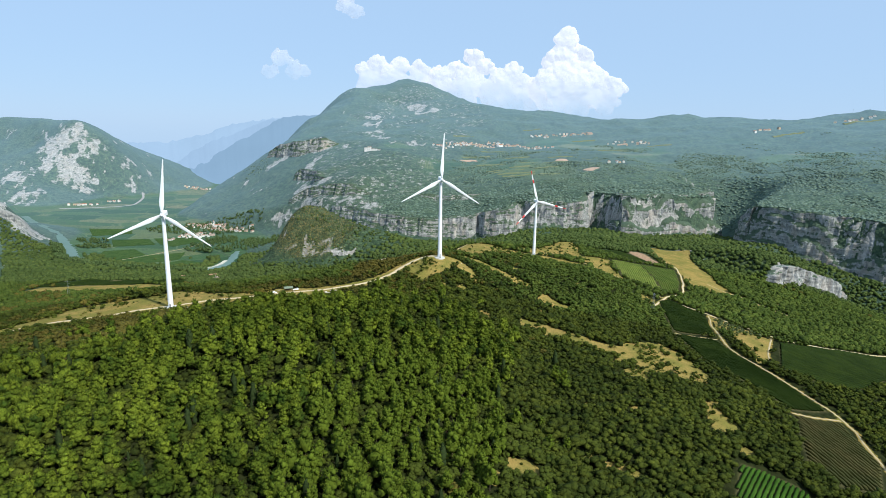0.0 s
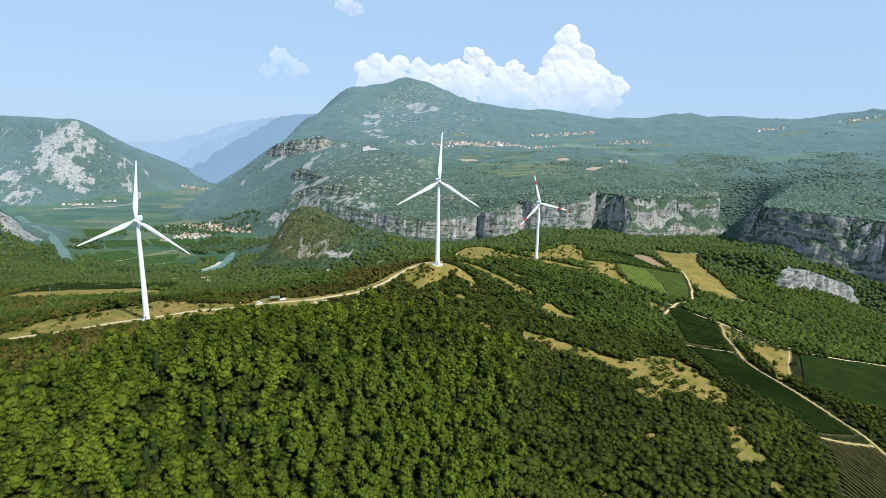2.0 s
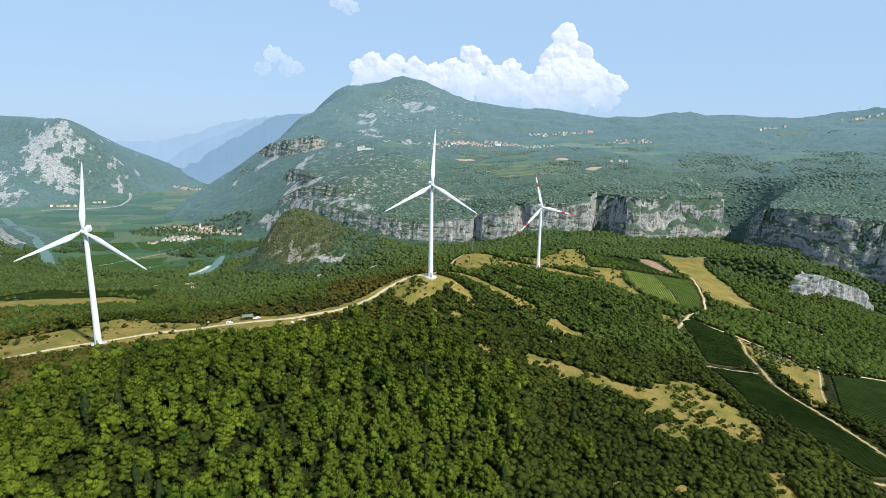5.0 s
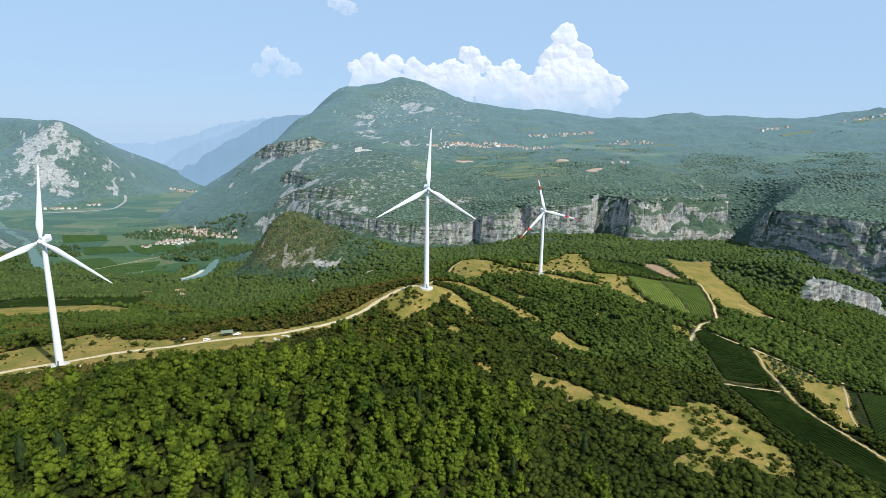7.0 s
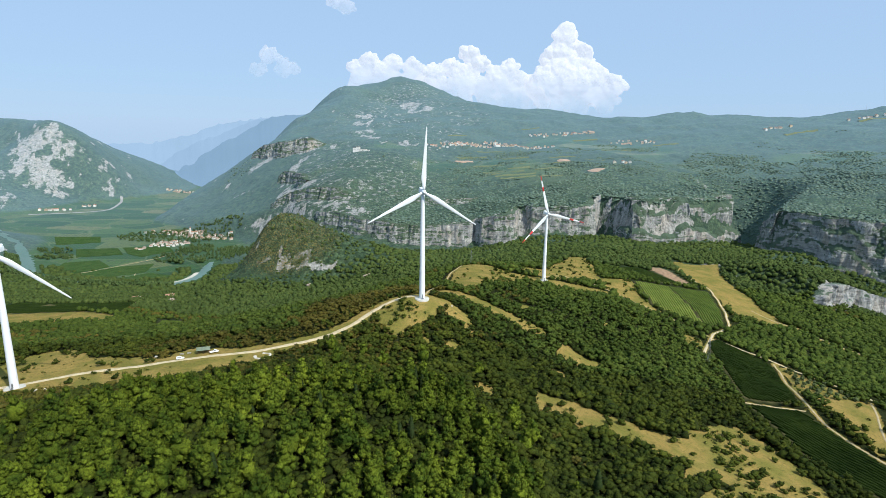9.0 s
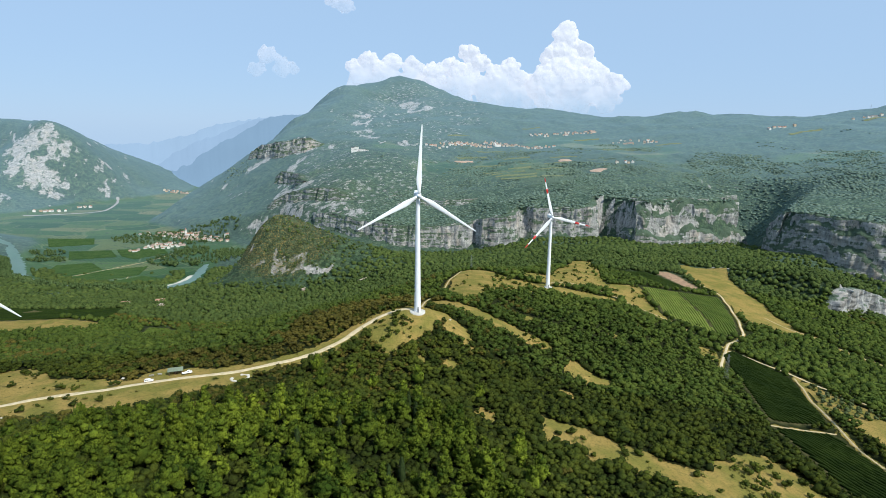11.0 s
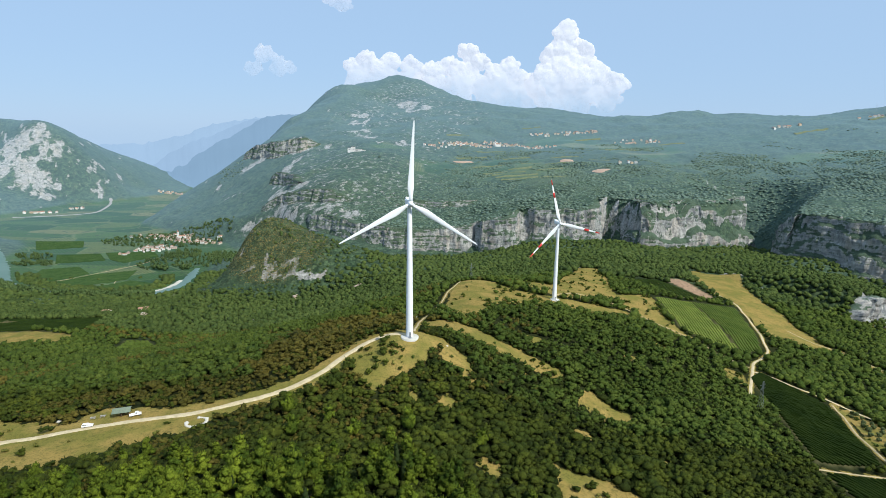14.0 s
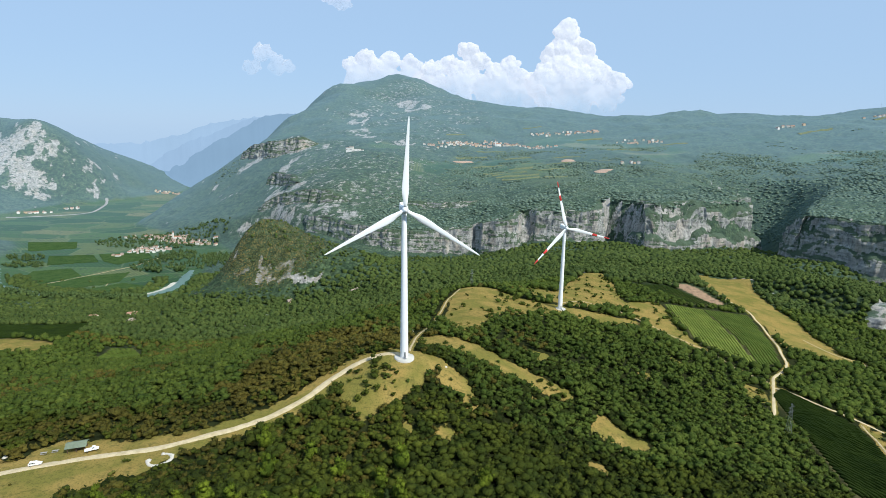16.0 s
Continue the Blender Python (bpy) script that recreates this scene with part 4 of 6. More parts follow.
FLOOR_FIELDS = {
    "a": ([(-1120, 1780), (-1040, 1820), (-960, 1740), (-1010, 1640), (-1080, 1660)], 32, 6.5, "valley"),
    "b": ([(-1000, 1630), (-945, 1735), (-855, 1785), (-830, 1690), (-900, 1580)], 32, 6.5, "valley"),
    "c": ([(-870, 1560), (-815, 1675), (-740, 1650), (-740, 1560), (-790, 1520)], 60, 6.0, "valley"),
    "d": ([(-1200, 1960), (-1080, 1990), (-1010, 1900), (-1130, 1850)], 80, 6.5, "valley"),
    "e": ([(-1070, 2000), (-930, 2030), (-880, 1960), (-940, 1870), (-1000, 1905)], 25, 6.5, "valley"),
    "f": ([(-1400, 2150), (-1250, 2180), (-1190, 2080), (-1300, 2010)], 50, 7, "valley"),
}
for spec in FLOOR_FIELDS.values():
    vineyard(*spec)

# ---- trees ----
ICO_V = np.array([(0, 0, -1), (0.724, -0.526, -0.447), (-0.276, -0.851, -0.447), (-0.894, 0, -0.447), (-0.276, 0.851, -0.447), (0.724, 0.526, -0.447),
                  (0.276, -0.851, 0.447), (-0.724, -0.526, 0.447), (-0.724, 0.526, 0.447), (0.276, 0.851, 0.447), (0.894, 0, 0.447), (0, 0, 1)])
ICO_F = np.array([(0, 1, 2), (1, 0, 5), (0, 2, 3), (0, 3, 4), (0, 4, 5), (1, 5, 10), (2, 1, 6), (3, 2, 7), (4, 3, 8), (5, 4, 9),
                  (1, 10, 6), (2, 6, 7), (3, 7, 8), (4, 8, 9), (5, 9, 10), (6, 10, 11), (7, 6, 11), (8, 7, 11), (9, 8, 11), (10, 9, 11)])


def crown_shape(kind, blobs, leaves, spray, seed):
    """A crown one unit wide and one high, of clumps and loose sprays."""
    rng = np.random.RandomState(seed)
    vs, fs, n = [], [], 0
    centres = []
    for i in range(blobs):
        a = i * 2.4 + rng.uniform(-0.4, 0.4)
        if kind == "pine":
            h = 0.20 + 0.70 * (i + 0.5) / blobs
            reach = 0.36 * (1 - max(0.0, (h - 0.2) / 0.8) ** 1.7) * rng.uniform(0.65, 1.15)
            r = rng.uniform(0.17, 0.25) * (1.15 - 0.35 * h) * (1.45 if blobs < 9 else 1.0)
            squash = 0.52
        elif kind == "oak":
            h = 0.30 + 0.5 * (i + 0.5) / blobs
            reach = 0.33 * math.sqrt(max(0.0, 1 - ((h - 0.4) / 0.6) ** 2)) * rng.uniform(0.6, 1.1)
            r = rng.uniform(0.19, 0.29) * (1.3 if blobs < 7 else 1.0)
            squash = 0.85
        else:
            h = 0.1 + 0.8 * (i + 0.5) / blobs
            reach = 0.05
            r = 0.42 * math.sin(math.pi * (0.16 + 0.8 * h)) * rng.uniform(0.85, 1.1)
            squash = 0.45
        if kind == "pine" and blobs > 4 and i == 0:
            h, reach, r, squash = 0.48, 0.0, 0.34, 0.95
        elif kind == "pine" and blobs > 4:
            r *= 0.8
        if blobs == 1:
            h, reach, r, squash = 0.5, 0.0, 0.48, 1.0
        c = np.array([reach * math.cos(a), reach * math.sin(a), h])
        v = ICO_V * rng.uniform(0.55, 1.35, (12, 1)) * r
        t = rng.uniform(0, 6.28)
        v = v @ np.array([[math.cos(t), -math.sin(t), 0], [math.sin(t), math.cos(t), 0], [0, 0, squash]])
        vs.append(v + c)
        fs.append(ICO_F + n)
        n += 12
        centres.append((c, r, squash))
    for i in range(leaves):
        c, r, squash = centres[rng.randint(blobs)]
        d = rng.normal(size=3)
        d[2] = abs(d[2]) * 0.9 + 0.05
        d /= np.linalg.norm(d)
        at = c + d * np.array([1, 1, squash]) * r * rng.uniform(0.72, 1.0)
        side = np.cross(d, rng.normal(size=3))
        side /= np.linalg.norm(side)
        long, wide = spray * rng.uniform(0.7, 1.5), spray * rng.uniform(0.35, 0.7)
        tip = at + (d + np.array([0, 0, 0.2])) * long + side * rng.uniform(-0.5, 0.5) * wide
        vs.append(np.array([at - side * wide, at + side * wide, tip]))
        fs.append(np.array([(0, 1, 2)]) + n)
        n += 3
    return np.concatenate(vs), np.concatenate(fs)


def foliage(name, dark, mid, light, per_tree=False):
    k = Kit(name)
    at = k.place()
    pick = k.per_object() if per_tree else k.noise(at, 0.11, 2, 0.5)
    c = k.mix(k.ramp(pick, (0.3, 0.0), (0.7, 1.0)) if not per_tree else pick, mid, light)
    c = k.mix(k.ramp(k.noise(at, 0.017, 4, 0.6), (0.42, 0.0), (0.62, 0.55)), c, tuple(0.55 * m + 0.2 * d for m, d in zip(mid, dark)))
    c = k.mix(k.ramp(k.island(), (0.0, 0.0), (1.0, 0.30)), c, dark)
    c = k.mix(k.ramp(k.noise(at, 1.5, 4, 0.7), (0.45, 0.0), (0.65, 0.62)), c, dark)
    k.bump(k.noise(at, 2.2, 3, 0.7), 0.9, 0.5)
    k.put(k.bsdf.inputs["Base Color"], c)
    return k.done(None, 0.85, 0, 0.05)


PINE_GREEN = foliage("pine_needles", (0.008, 0.014, 0.003), (0.041, 0.071, 0.008), (0.212, 0.260, 0.020))
OAK_GREEN = foliage("oak_leaves", (0.012, 0.017, 0.004), (0.035, 0.051, 0.008), (0.102, 0.117, 0.014))
OAK_BROWN = foliage("dry_oak_leaves", (0.020, 0.019, 0.005), (0.080, 0.079, 0.015), (0.146, 0.116, 0.022))
# lighter copy of the oak leaves for farther trees, haze put into the colour
HAZED_OAK = foliage("hazed_oak_leaves", (0.017, 0.028, 0.007), (0.054, 0.084, 0.013), (0.108, 0.134, 0.022))
WOOD_GREEN = foliage("valley_leaves", (0.022, 0.036, 0.011), (0.058, 0.088, 0.022), (0.106, 0.132, 0.032))
CYPRESS_GREEN = foliage("cypress_leaves", (0.018, 0.030, 0.010), (0.032, 0.050, 0.014), (0.045, 0.062, 0.02))
WEED_GREEN = foliage("weed_leaves", (0.05, 0.05, 0.012), (0.15, 0.16, 0.03), (0.24, 0.22, 0.05))
BARK = plain("bark", (0.14, 0.10, 0.07), 0.9, grain=2.0, depth=0.4)
PINES = [(-330, 170), (-262, 300), (-200, 372), (-140, 430), (-60, 462), (-8, 458), (28, 428), (44, 385), (38, 330), (24, 280), (15, 190), (-100, 140)]


def scatter(step, x0, x1, y0, y1, seed):
    """Jittered places inside the wedge of land that comes into view."""
    rng = np.random.RandomState(seed)
    gx, gy = np.meshgrid(np.arange(x0, x1, step), np.arange(y0, y1, step))
    gx = gx + (np.arange(gx.shape[0]) % 2)[:, None] * step * 0.5
    x, y = (g.ravel() + rng.uniform(-0.42, 0.42, g.size) * step for g in (gx, gy))
    keep = np.abs(x) < np.maximum(0.79 * (y + 25) + 22, 210)
    return x[keep], y[keep]


def walk_distance(x, y):
    return np.hypot(x, y - np.clip(y, 0, 273))


def clear_of_tracks(x, y, gap):
    d = line_distance(x, y, MAIN_ROAD) - 1.5
    for pts, w in TRACKS.values():
        d = np.minimum(d, line_distance(x, y, pts))
    return d > gap


BUILT = [(-233.5, 443.5, 11), (-12, 549.3, 12), (119.5, 784, 10), (-150, 493, 12), (-110, 481, 9), (-160, 492, 8), (-140, 491, 8), (-12, 622, 5)]


def standing_room(x, y, seed, shrubs):
    """Where a tree may stand: woods, with a few shrubs on the meadows."""
    rng = np.random.RandomState(seed)
    m = meadow_cover(x, y)
    ok = (m < 0.5) | ((m > 0.75) & (rng.uniform(size=len(x)) < shrubs * np.where(x > 340, 0.1, np.where(y > 640, 0.35, 1.0))))
    ok &= (field_cover(x, y) < -4.5) & clear_of_tracks(x, y, 4.0)
    for bx, by, r in BUILT:
        ok &= np.hypot(x - bx, y - by) > r
    ok &= line_distance(x, y, [p[:2] for p in RIVER]) > 26
    return ok, m > 0.5


def planted(shapes, x, y, z, width, height, seed):
    """One mesh's arrays from many crowns."""
    rng = np.random.RandomState(seed)
    kind = rng.randint(len(shapes), size=len(x))
    turn = rng.uniform(0, 6.28, len(x))
    vs, fs, n = [], [], 0
    for i, (v, f) in enumerate(shapes):
        w = np.nonzero(kind == i)[0]
        if not len(w):
            continue
        c, s = np.cos(turn[w])[:, None], np.sin(turn[w])[:, None]
        px = (v[None, :, 0] * c - v[None, :, 1] * s) * width[w, None] + x[w, None]
        py = (v[None, :, 0] * s + v[None, :, 1] * c) * width[w, None] + y[w, None]
        pz = v[None, :, 2] * height[w, None] + z[w, None]
        vs.append(np.stack([px, py, pz], -1).reshape(-1, 3))
        fs.append((f[None] + (np.arange(len(w)) * len(v))[:, None, None]).reshape(-1, 3) + n)
        n += len(w) * len(v)
    return np.concatenate(vs), np.concatenate(fs)


LOD = {}
for kind in ("pine", "oak", "cypress"):
    LOD[kind] = [[crown_shape(kind, b, l, w, 100 * q + i) for i in range(7)] for q, (b, l, w) in enumerate(((15, 210, 0.06), (5, 66, 0.095), (3, 20, 0.15), (1, 7, 0.2)))]


def trunk_mesh(height, seed):
    rng = np.random.RandomState(seed)
    bm = bmesh.new()
    turned(bm, [(0.24, -0.6), (0.19, height * 0.3), (0.13, height * 0.6), (0.05, height * 0.9)], 6)
    for i in range(3):
        m = pose(0, 0, height * (0.34 + 0.13 * i), 0, 52, 120 * i + rng.uniform(0, 60))
        turned(bm, [(0.09, 0), (0.025, height * 0.3)], 4, m)
    me = bpy.data.meshes.new("trunk")
    bm.to_mesh(me)
    bm.free()
    me.materials.append(BARK)
    return me


def single_trees(name, kind, x, y, z, width, height, material, label, category, group):
    """Trees near the way, each a thing of its own."""
    rng = np.random.RandomState(len(x))
    trunks = [trunk_mesh(1.0 * np.mean(height), i) for i in range(3)]
    crowns = [mesh_from("crown", v, f, material, False) for v, f in LOD[kind][0]]
    for i in range(len(x)):
        root = tagged(new(name), label, category, group)
        root.location, root.rotation_euler = (x[i], y[i], z[i]), (0, 0, rng.uniform(0, 6.28))
        t = new("trunk", trunks[i % 3])
        t.parent = root
        t.scale = (1, 1, height[i] / np.mean(height))
        c = new("crown", crowns[i % 7])
        c.parent = root
        c.scale = (width[i], width[i], height[i])


def forest():
    # near and middle woods
    x, y = scatter(5.2, -620, 720, 185, 620, 5)
    far_x, far_y = scatter(6.4, -1000, 900, 620, 1000, 6)
    near_x, near_y = scatter(7.6, -210, 210, -60, 185, 7)
    x, y = np.concatenate([x, far_x, near_x]), np.concatenate([y, far_y, near_y])
    ok, open_land = standing_room(x, y, 8, 0.11)
    x, y, open_land = x[ok], y[ok], open_land[ok]
    rng = np.random.RandomState(12)
    z = ground(x, y) - 0.2
    d = np.where(y < 185, 500.0, walk_distance(x, y))
    edge = polygon_distance(x, y, PINES) + 14 * fbm(x, y, 40, 3, 71) - 14 * (x < -40) * (y > 300)
    pine = (edge > 0) & (rng.uniform(size=len(x)) < 0.86) & ~open_land
    pine |= (edge > -40) & (edge <= 0) & (rng.uniform(size=len(x)) < 0.10)
    slim = pine & (rng.uniform(size=len(x)) < 0.035)
    pine &= ~slim
    # tall pines shade out every third place
    lot = rng.uniform(size=len(x))
    thin = pine & (lot < 0.44)
    size = np.where(thin, rng.uniform(0.55, 1.05, len(x)), np.where(pine, rng.uniform(0.6, 1.3, len(x)), rng.uniform(0.6, 1.4, len(x)) * (1 + 0.25 * fbm(x, y, 35, 2, 83))))
    low = np.where((x < -75) & (y < 520), 0.42, 0.8)
    size = size * (low + (1 - low) * smooth(8, 90, line_distance(x, y, MAIN_ROAD)))
    north = y > np.interp(x, [p[0] for p in MAIN_ROAD], [p[1] for p in MAIN_ROAD]) + 4
    dry = fbm(x, y, 70, 3, 81) + 0.55 * smooth(60, 10, np.abs(line_distance(x, y, MAIN_ROAD) - 30)) * (x < 10) * (north | (x < -110)) - 0.3 * ~north * (x > -110) - 0.44 + 0.22 * ((x < 0) & (y > 540)) - 0.35 * smooth(40, 120, x)
    brown = (dry + rng.uniform(-0.35, 0.35, len(x)) > 0.1) & ~pine
    sets = (("pine", pine & ~thin, 8.4, 13.4, PINE_GREEN, "pine_tree", "pine_wood", "bushy light-green pine on the near hillside", "dense light-green pine wood on the hill", "pine"),
            ("oak", ~pine & ~slim & ~brown & (y > 530), 6.6, 5.2, HAZED_OAK, "oak_tree", "slope_oak_wood", "low green downy oak on the far slope", "oak wood over the farther slopes, paled with painted haze", "oak"),
            ("oak", (~pine & ~slim & ~brown & (y <= 530)) | thin, 6.3, 5.0, OAK_GREEN, "oak_tree", "oak_wood", "low dark-green downy oak on the slope", "low dark-green oak scrub over the slopes", "oak"),
            ("oak", brown & ~slim, 6.2, 4.6, OAK_BROWN, "dry_oak", "dry_oak_scrub", "drought-browned low oak bush beside the wood", "drought-browned oak scrub along the ridge", "oak"),
            ("cypress", slim, 3.2, 11.0, CYPRESS_GREEN, "cypress", "", "slender dark cypress among the pines", "", "cypress"))
    for kind, mask, w, h, mat, single, mass, label, mass_label, cat in sets:
        i = np.nonzero(mask)[0]
        i = i[np.argsort(d[i])]
        shrink = np.where(open_land, 0.25 + 0.3 * size, 1.0)
        width, height = w * size * shrink, h * size * shrink
        one = i[:0 if mat is HAZED_OAK else 120 if single == "dry_oak" else 290]
        single_trees(single, kind, x[one], y[one], z[one], width[one], height[one], mat, label, cat, cat + "s of the near slope")
        rest = i[len(one):]
        if not mass or not len(rest):
            continue
        vs, fs, n = [], [], 0
        for q, (lo, hi) in enumerate(((0, 200), (200, 340), (340, 600), (600, 9999)) if kind == "pine" else ((0, 40), (40, 250), (250, 480), (480, 9999))):
            j = rest[(d[rest] >= lo) & (d[rest] < hi)]
            if len(j):
                v, f = planted(LOD[kind][q], x[j], y[j], z[j], width[j], height[j], 31 + q)
                vs.append(v)
                fs.append(f + n)
                n += len(v)
        tagged(new(mass, mesh_from(mass, np.concatenate(vs), np.concatenate(fs), mat, False)), mass_label, "wood", kind="stuff")


def bush_domes(seed):
    """Rough crowns seen from afar, open below."""
    dome = np.delete(ICO_V, 0, 0) * 0.5 + np.array([0, 0, 0.25])
    skin = ICO_F[~(ICO_F == 0).any(1)] - 1
    return [(dome * np.random.RandomState(seed + i).uniform(0.65, 1.35, (11, 1)), skin) for i in range(8)]


def far_woods():
    """Woods over the farther slopes, the rocky hill and the valley's edge."""
    x, y = scatter(10.2, -1500, 1250, 1300, 1720, 15)
    nx, ny = scatter(8.2, -1100, 1150, 1000, 1300, 14)
    x, y = np.concatenate([x, nx]), np.concatenate([y, ny])
    g = ground(x, y)
    rng = np.random.RandomState(16)
    m = meadow_cover(x, y)
    ok = (m < 0.3) & (field_cover(x, y) < -6) & (line_distance(x, y, [p[:2] for p in RIVER]) > 30)
    bank = line_distance(x, y, [p[:2] for p in RIVER]) < 75
    ok &= (g > -276) | (bank & (rng.uniform(size=len(x)) < 0.9)) | (rng.uniform(size=len(x)) < 0.03)
    rocky = (np.hypot(x + 440, y - 1395) < 90)
    for pts, _ in LOW_CRAGS:
        ok &= (line_distance(x, y, pts) > 5) | (crag_step(x, y, [(pts, 1.0)], 4, 8) > 0.4)
    hill = (np.hypot(x + 330, y - 1440) < 190)
    ok &= ~(rocky & (rng.uniform(size=len(x)) < 0.78)) & ~(hill & (rng.uniform(size=len(x)) < 0.42))
    ok &= (rng.uniform(size=len(x)) < 0.92) & (rim_distance(x, y)[0] < 0)
    x, y, g = x[ok], y[ok], g[ok]
    size = rng.uniform(0.7, 1.25, len(x)) * np.where(rocky[ok] | (np.hypot(x + 330, y - 1440) < 170), 0.6, 1)
    size = np.where(bank[ok], size * 1.35, size)
    near = y < 1300
    v, f = planted(bush_domes(700), x[~near], y[~near], g[~near] - 0.4, 10.5 * size[~near], 9.5 * size[~near], 17)
    v2, f2 = planted(LOD["oak"][3], x[near], y[near], g[near] - 0.6, 9.4 * size[near], 7.8 * size[near], 18)
    v, f = np.concatenate([v, v2]), np.concatenate([f, f2 + len(v)])
    tagged(new("valley_wood", mesh_from("valley_wood", v, f, WOOD_GREEN, False)), "mixed green woods over slopes, hill and river banks", "wood", kind="stuff")


def mountain_woods():
    """Crowns that close over the mountain and the plateau."""
    x, y = scatter(10.0, -1300, 2100, 1250, 2900, 25)
    rng = np.random.RandomState(26)
    sd, _ = rim_distance(x, y)
    dense = fbm(x, y, 230, 4, 27) + 0.22 - 0.2 * (x < -620) - 0.45 * smooth(-650, -560, x) * smooth(150, -60, x) * smooth(1900, 2050, y) + 0.5 * smooth(350, 500, x) * smooth(2450, 2200, y)
    g = ground(x, y)
    steep = np.hypot(ground(x + 8, y) - g, ground(x, y + 8) - g) / 8
    ok = (sd > 24) & (dense + rng.uniform(-0.15, 0.15, len(x)) > -0.12 + 0.7 * smooth(1950, 2800, y)) & (steep < 1.5)
    for cx, cy, rx, ry in ((150, 2920, 290, 75), (560, 3150, 150, 45), (740, 3170, 100, 40), (900, 2930, 150, 50), (470, 2900, 110, 50), (-347, 2490, 60, 45), (87, 2541, 60, 50),
                           (471, 2400, 45, 45), (540, 2170, 50, 45), (260, 2215, 110, 75), (290, 2316, 60, 30), (340, 2396, 60, 30)):
        ok &= np.hypot((x - cx) / rx, (y - cy) / ry) > 1
    for rock_line, reach, much in ROCK_LINES:
        ok &= (line_distance(x, y, rock_line) > reach * 0.5) | (rng.uniform(size=len(x)) < 0.45)
    x, y, g, sd = x[ok], y[ok], g[ok], sd[ok]
    size = rng.uniform(0.5, 1.5, len(x))
    v, f = planted(bush_domes(500), x, y, g - 1.2 + 2.0 * (sd < 45), 10.0 * size, 3.6 * size ** 0.7, 27)
    # pale leaf colours and a blue sheen paint haze onto these crowns
    leaf = foliage("hazed_upland_leaves", (0.074, 0.104, 0.052), (0.086, 0.120, 0.058), (0.120, 0.148, 0.068))
    haze_bsdf = leaf.node_tree.nodes["Principled BSDF"]
    haze_bsdf.inputs["Sheen Weight"].default_value, haze_bsdf.inputs["Sheen Tint"].default_value, haze_bsdf.inputs["Sheen Roughness"].default_value = 0.15, (0.52, 0.76, 1.0, 1), 1.0
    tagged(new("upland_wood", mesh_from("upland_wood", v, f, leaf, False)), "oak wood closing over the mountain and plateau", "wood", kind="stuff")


def meadow_scrub():
    """Thorn bushes and weeds gathering in patches on the dry grass."""
    x, y = scatter(3.1, -360, 270, 270, 1050, 45)
    rng = np.random.RandomState(46)
    ok = (meadow_cover(x, y) > 0.8) & (field_cover(x, y) < -3) & clear_of_tracks(x, y, 2.6)
    for bx, by, r in BUILT:
        ok &= np.hypot(x - bx, y - by) > r
    ok &= rng.uniform(size=len(x)) < 0.02 + 0.55 * smooth(0.05, 0.4, fbm(x, y, 24, 3, 87)) * np.where((x < -20) & (y < 530), 0.25, np.where(y > 640, 0.3, 1.0))
    x, y = x[ok], y[ok]
    size = 0.35 + rng.uniform(0, 1, len(x)) ** 2.2
    for mask, mat, name, label in ((size > 0.62, OAK_GREEN, "meadow_bushes", "dark green thorn bushes on dry grass"), (size <= 0.62, WEED_GREEN, "meadow_weeds", "yellow-green weeds tufting the dry grass")):
        v, f = planted(LOD["oak"][2], x[mask], y[mask], ground(x[mask], y[mask]) - 0.25, 4.4 * size[mask], 3.2 * size[mask], 47)
        tagged(new(name, mesh_from(name, v, f, mat, False)), label, "bushes", kind="stuff")


def verge_scrub():
    """Low bushes that fill the ground between the road's meadow and the taller wood."""
    x, y = scatter(3.5, -420, 60, 330, 640, 35)
    rng = np.random.RandomState(36)
    d = line_distance(x, y, MAIN_ROAD)
    ok, _ = standing_room(x, y, 38, 0.012)
    ok &= (d > 7) & (rng.uniform(size=len(x)) < 0.8 * smooth(80, 40, d))
    x, y = x[ok], y[ok]
    size = rng.uniform(0.5, 1.3, len(x))
    dry = (fbm(x, y, 30, 3, 85) + rng.uniform(-0.4, 0.4, len(x))) > 0.05
    for mask, mat, name, label in ((dry, OAK_BROWN, "dry_scrub", "browned low scrub beside the gravel road"), (~dry, OAK_GREEN, "green_scrub", "dark green low scrub beside the gravel road")):
        v, f = planted(LOD["oak"][2], x[mask], y[mask], ground(x[mask], y[mask]) - 0.3, 4.2 * size[mask], 3.2 * size[mask], 37)
        tagged(new(name, mesh_from(name, v, f, mat, False)), label, "scrub", kind="stuff")


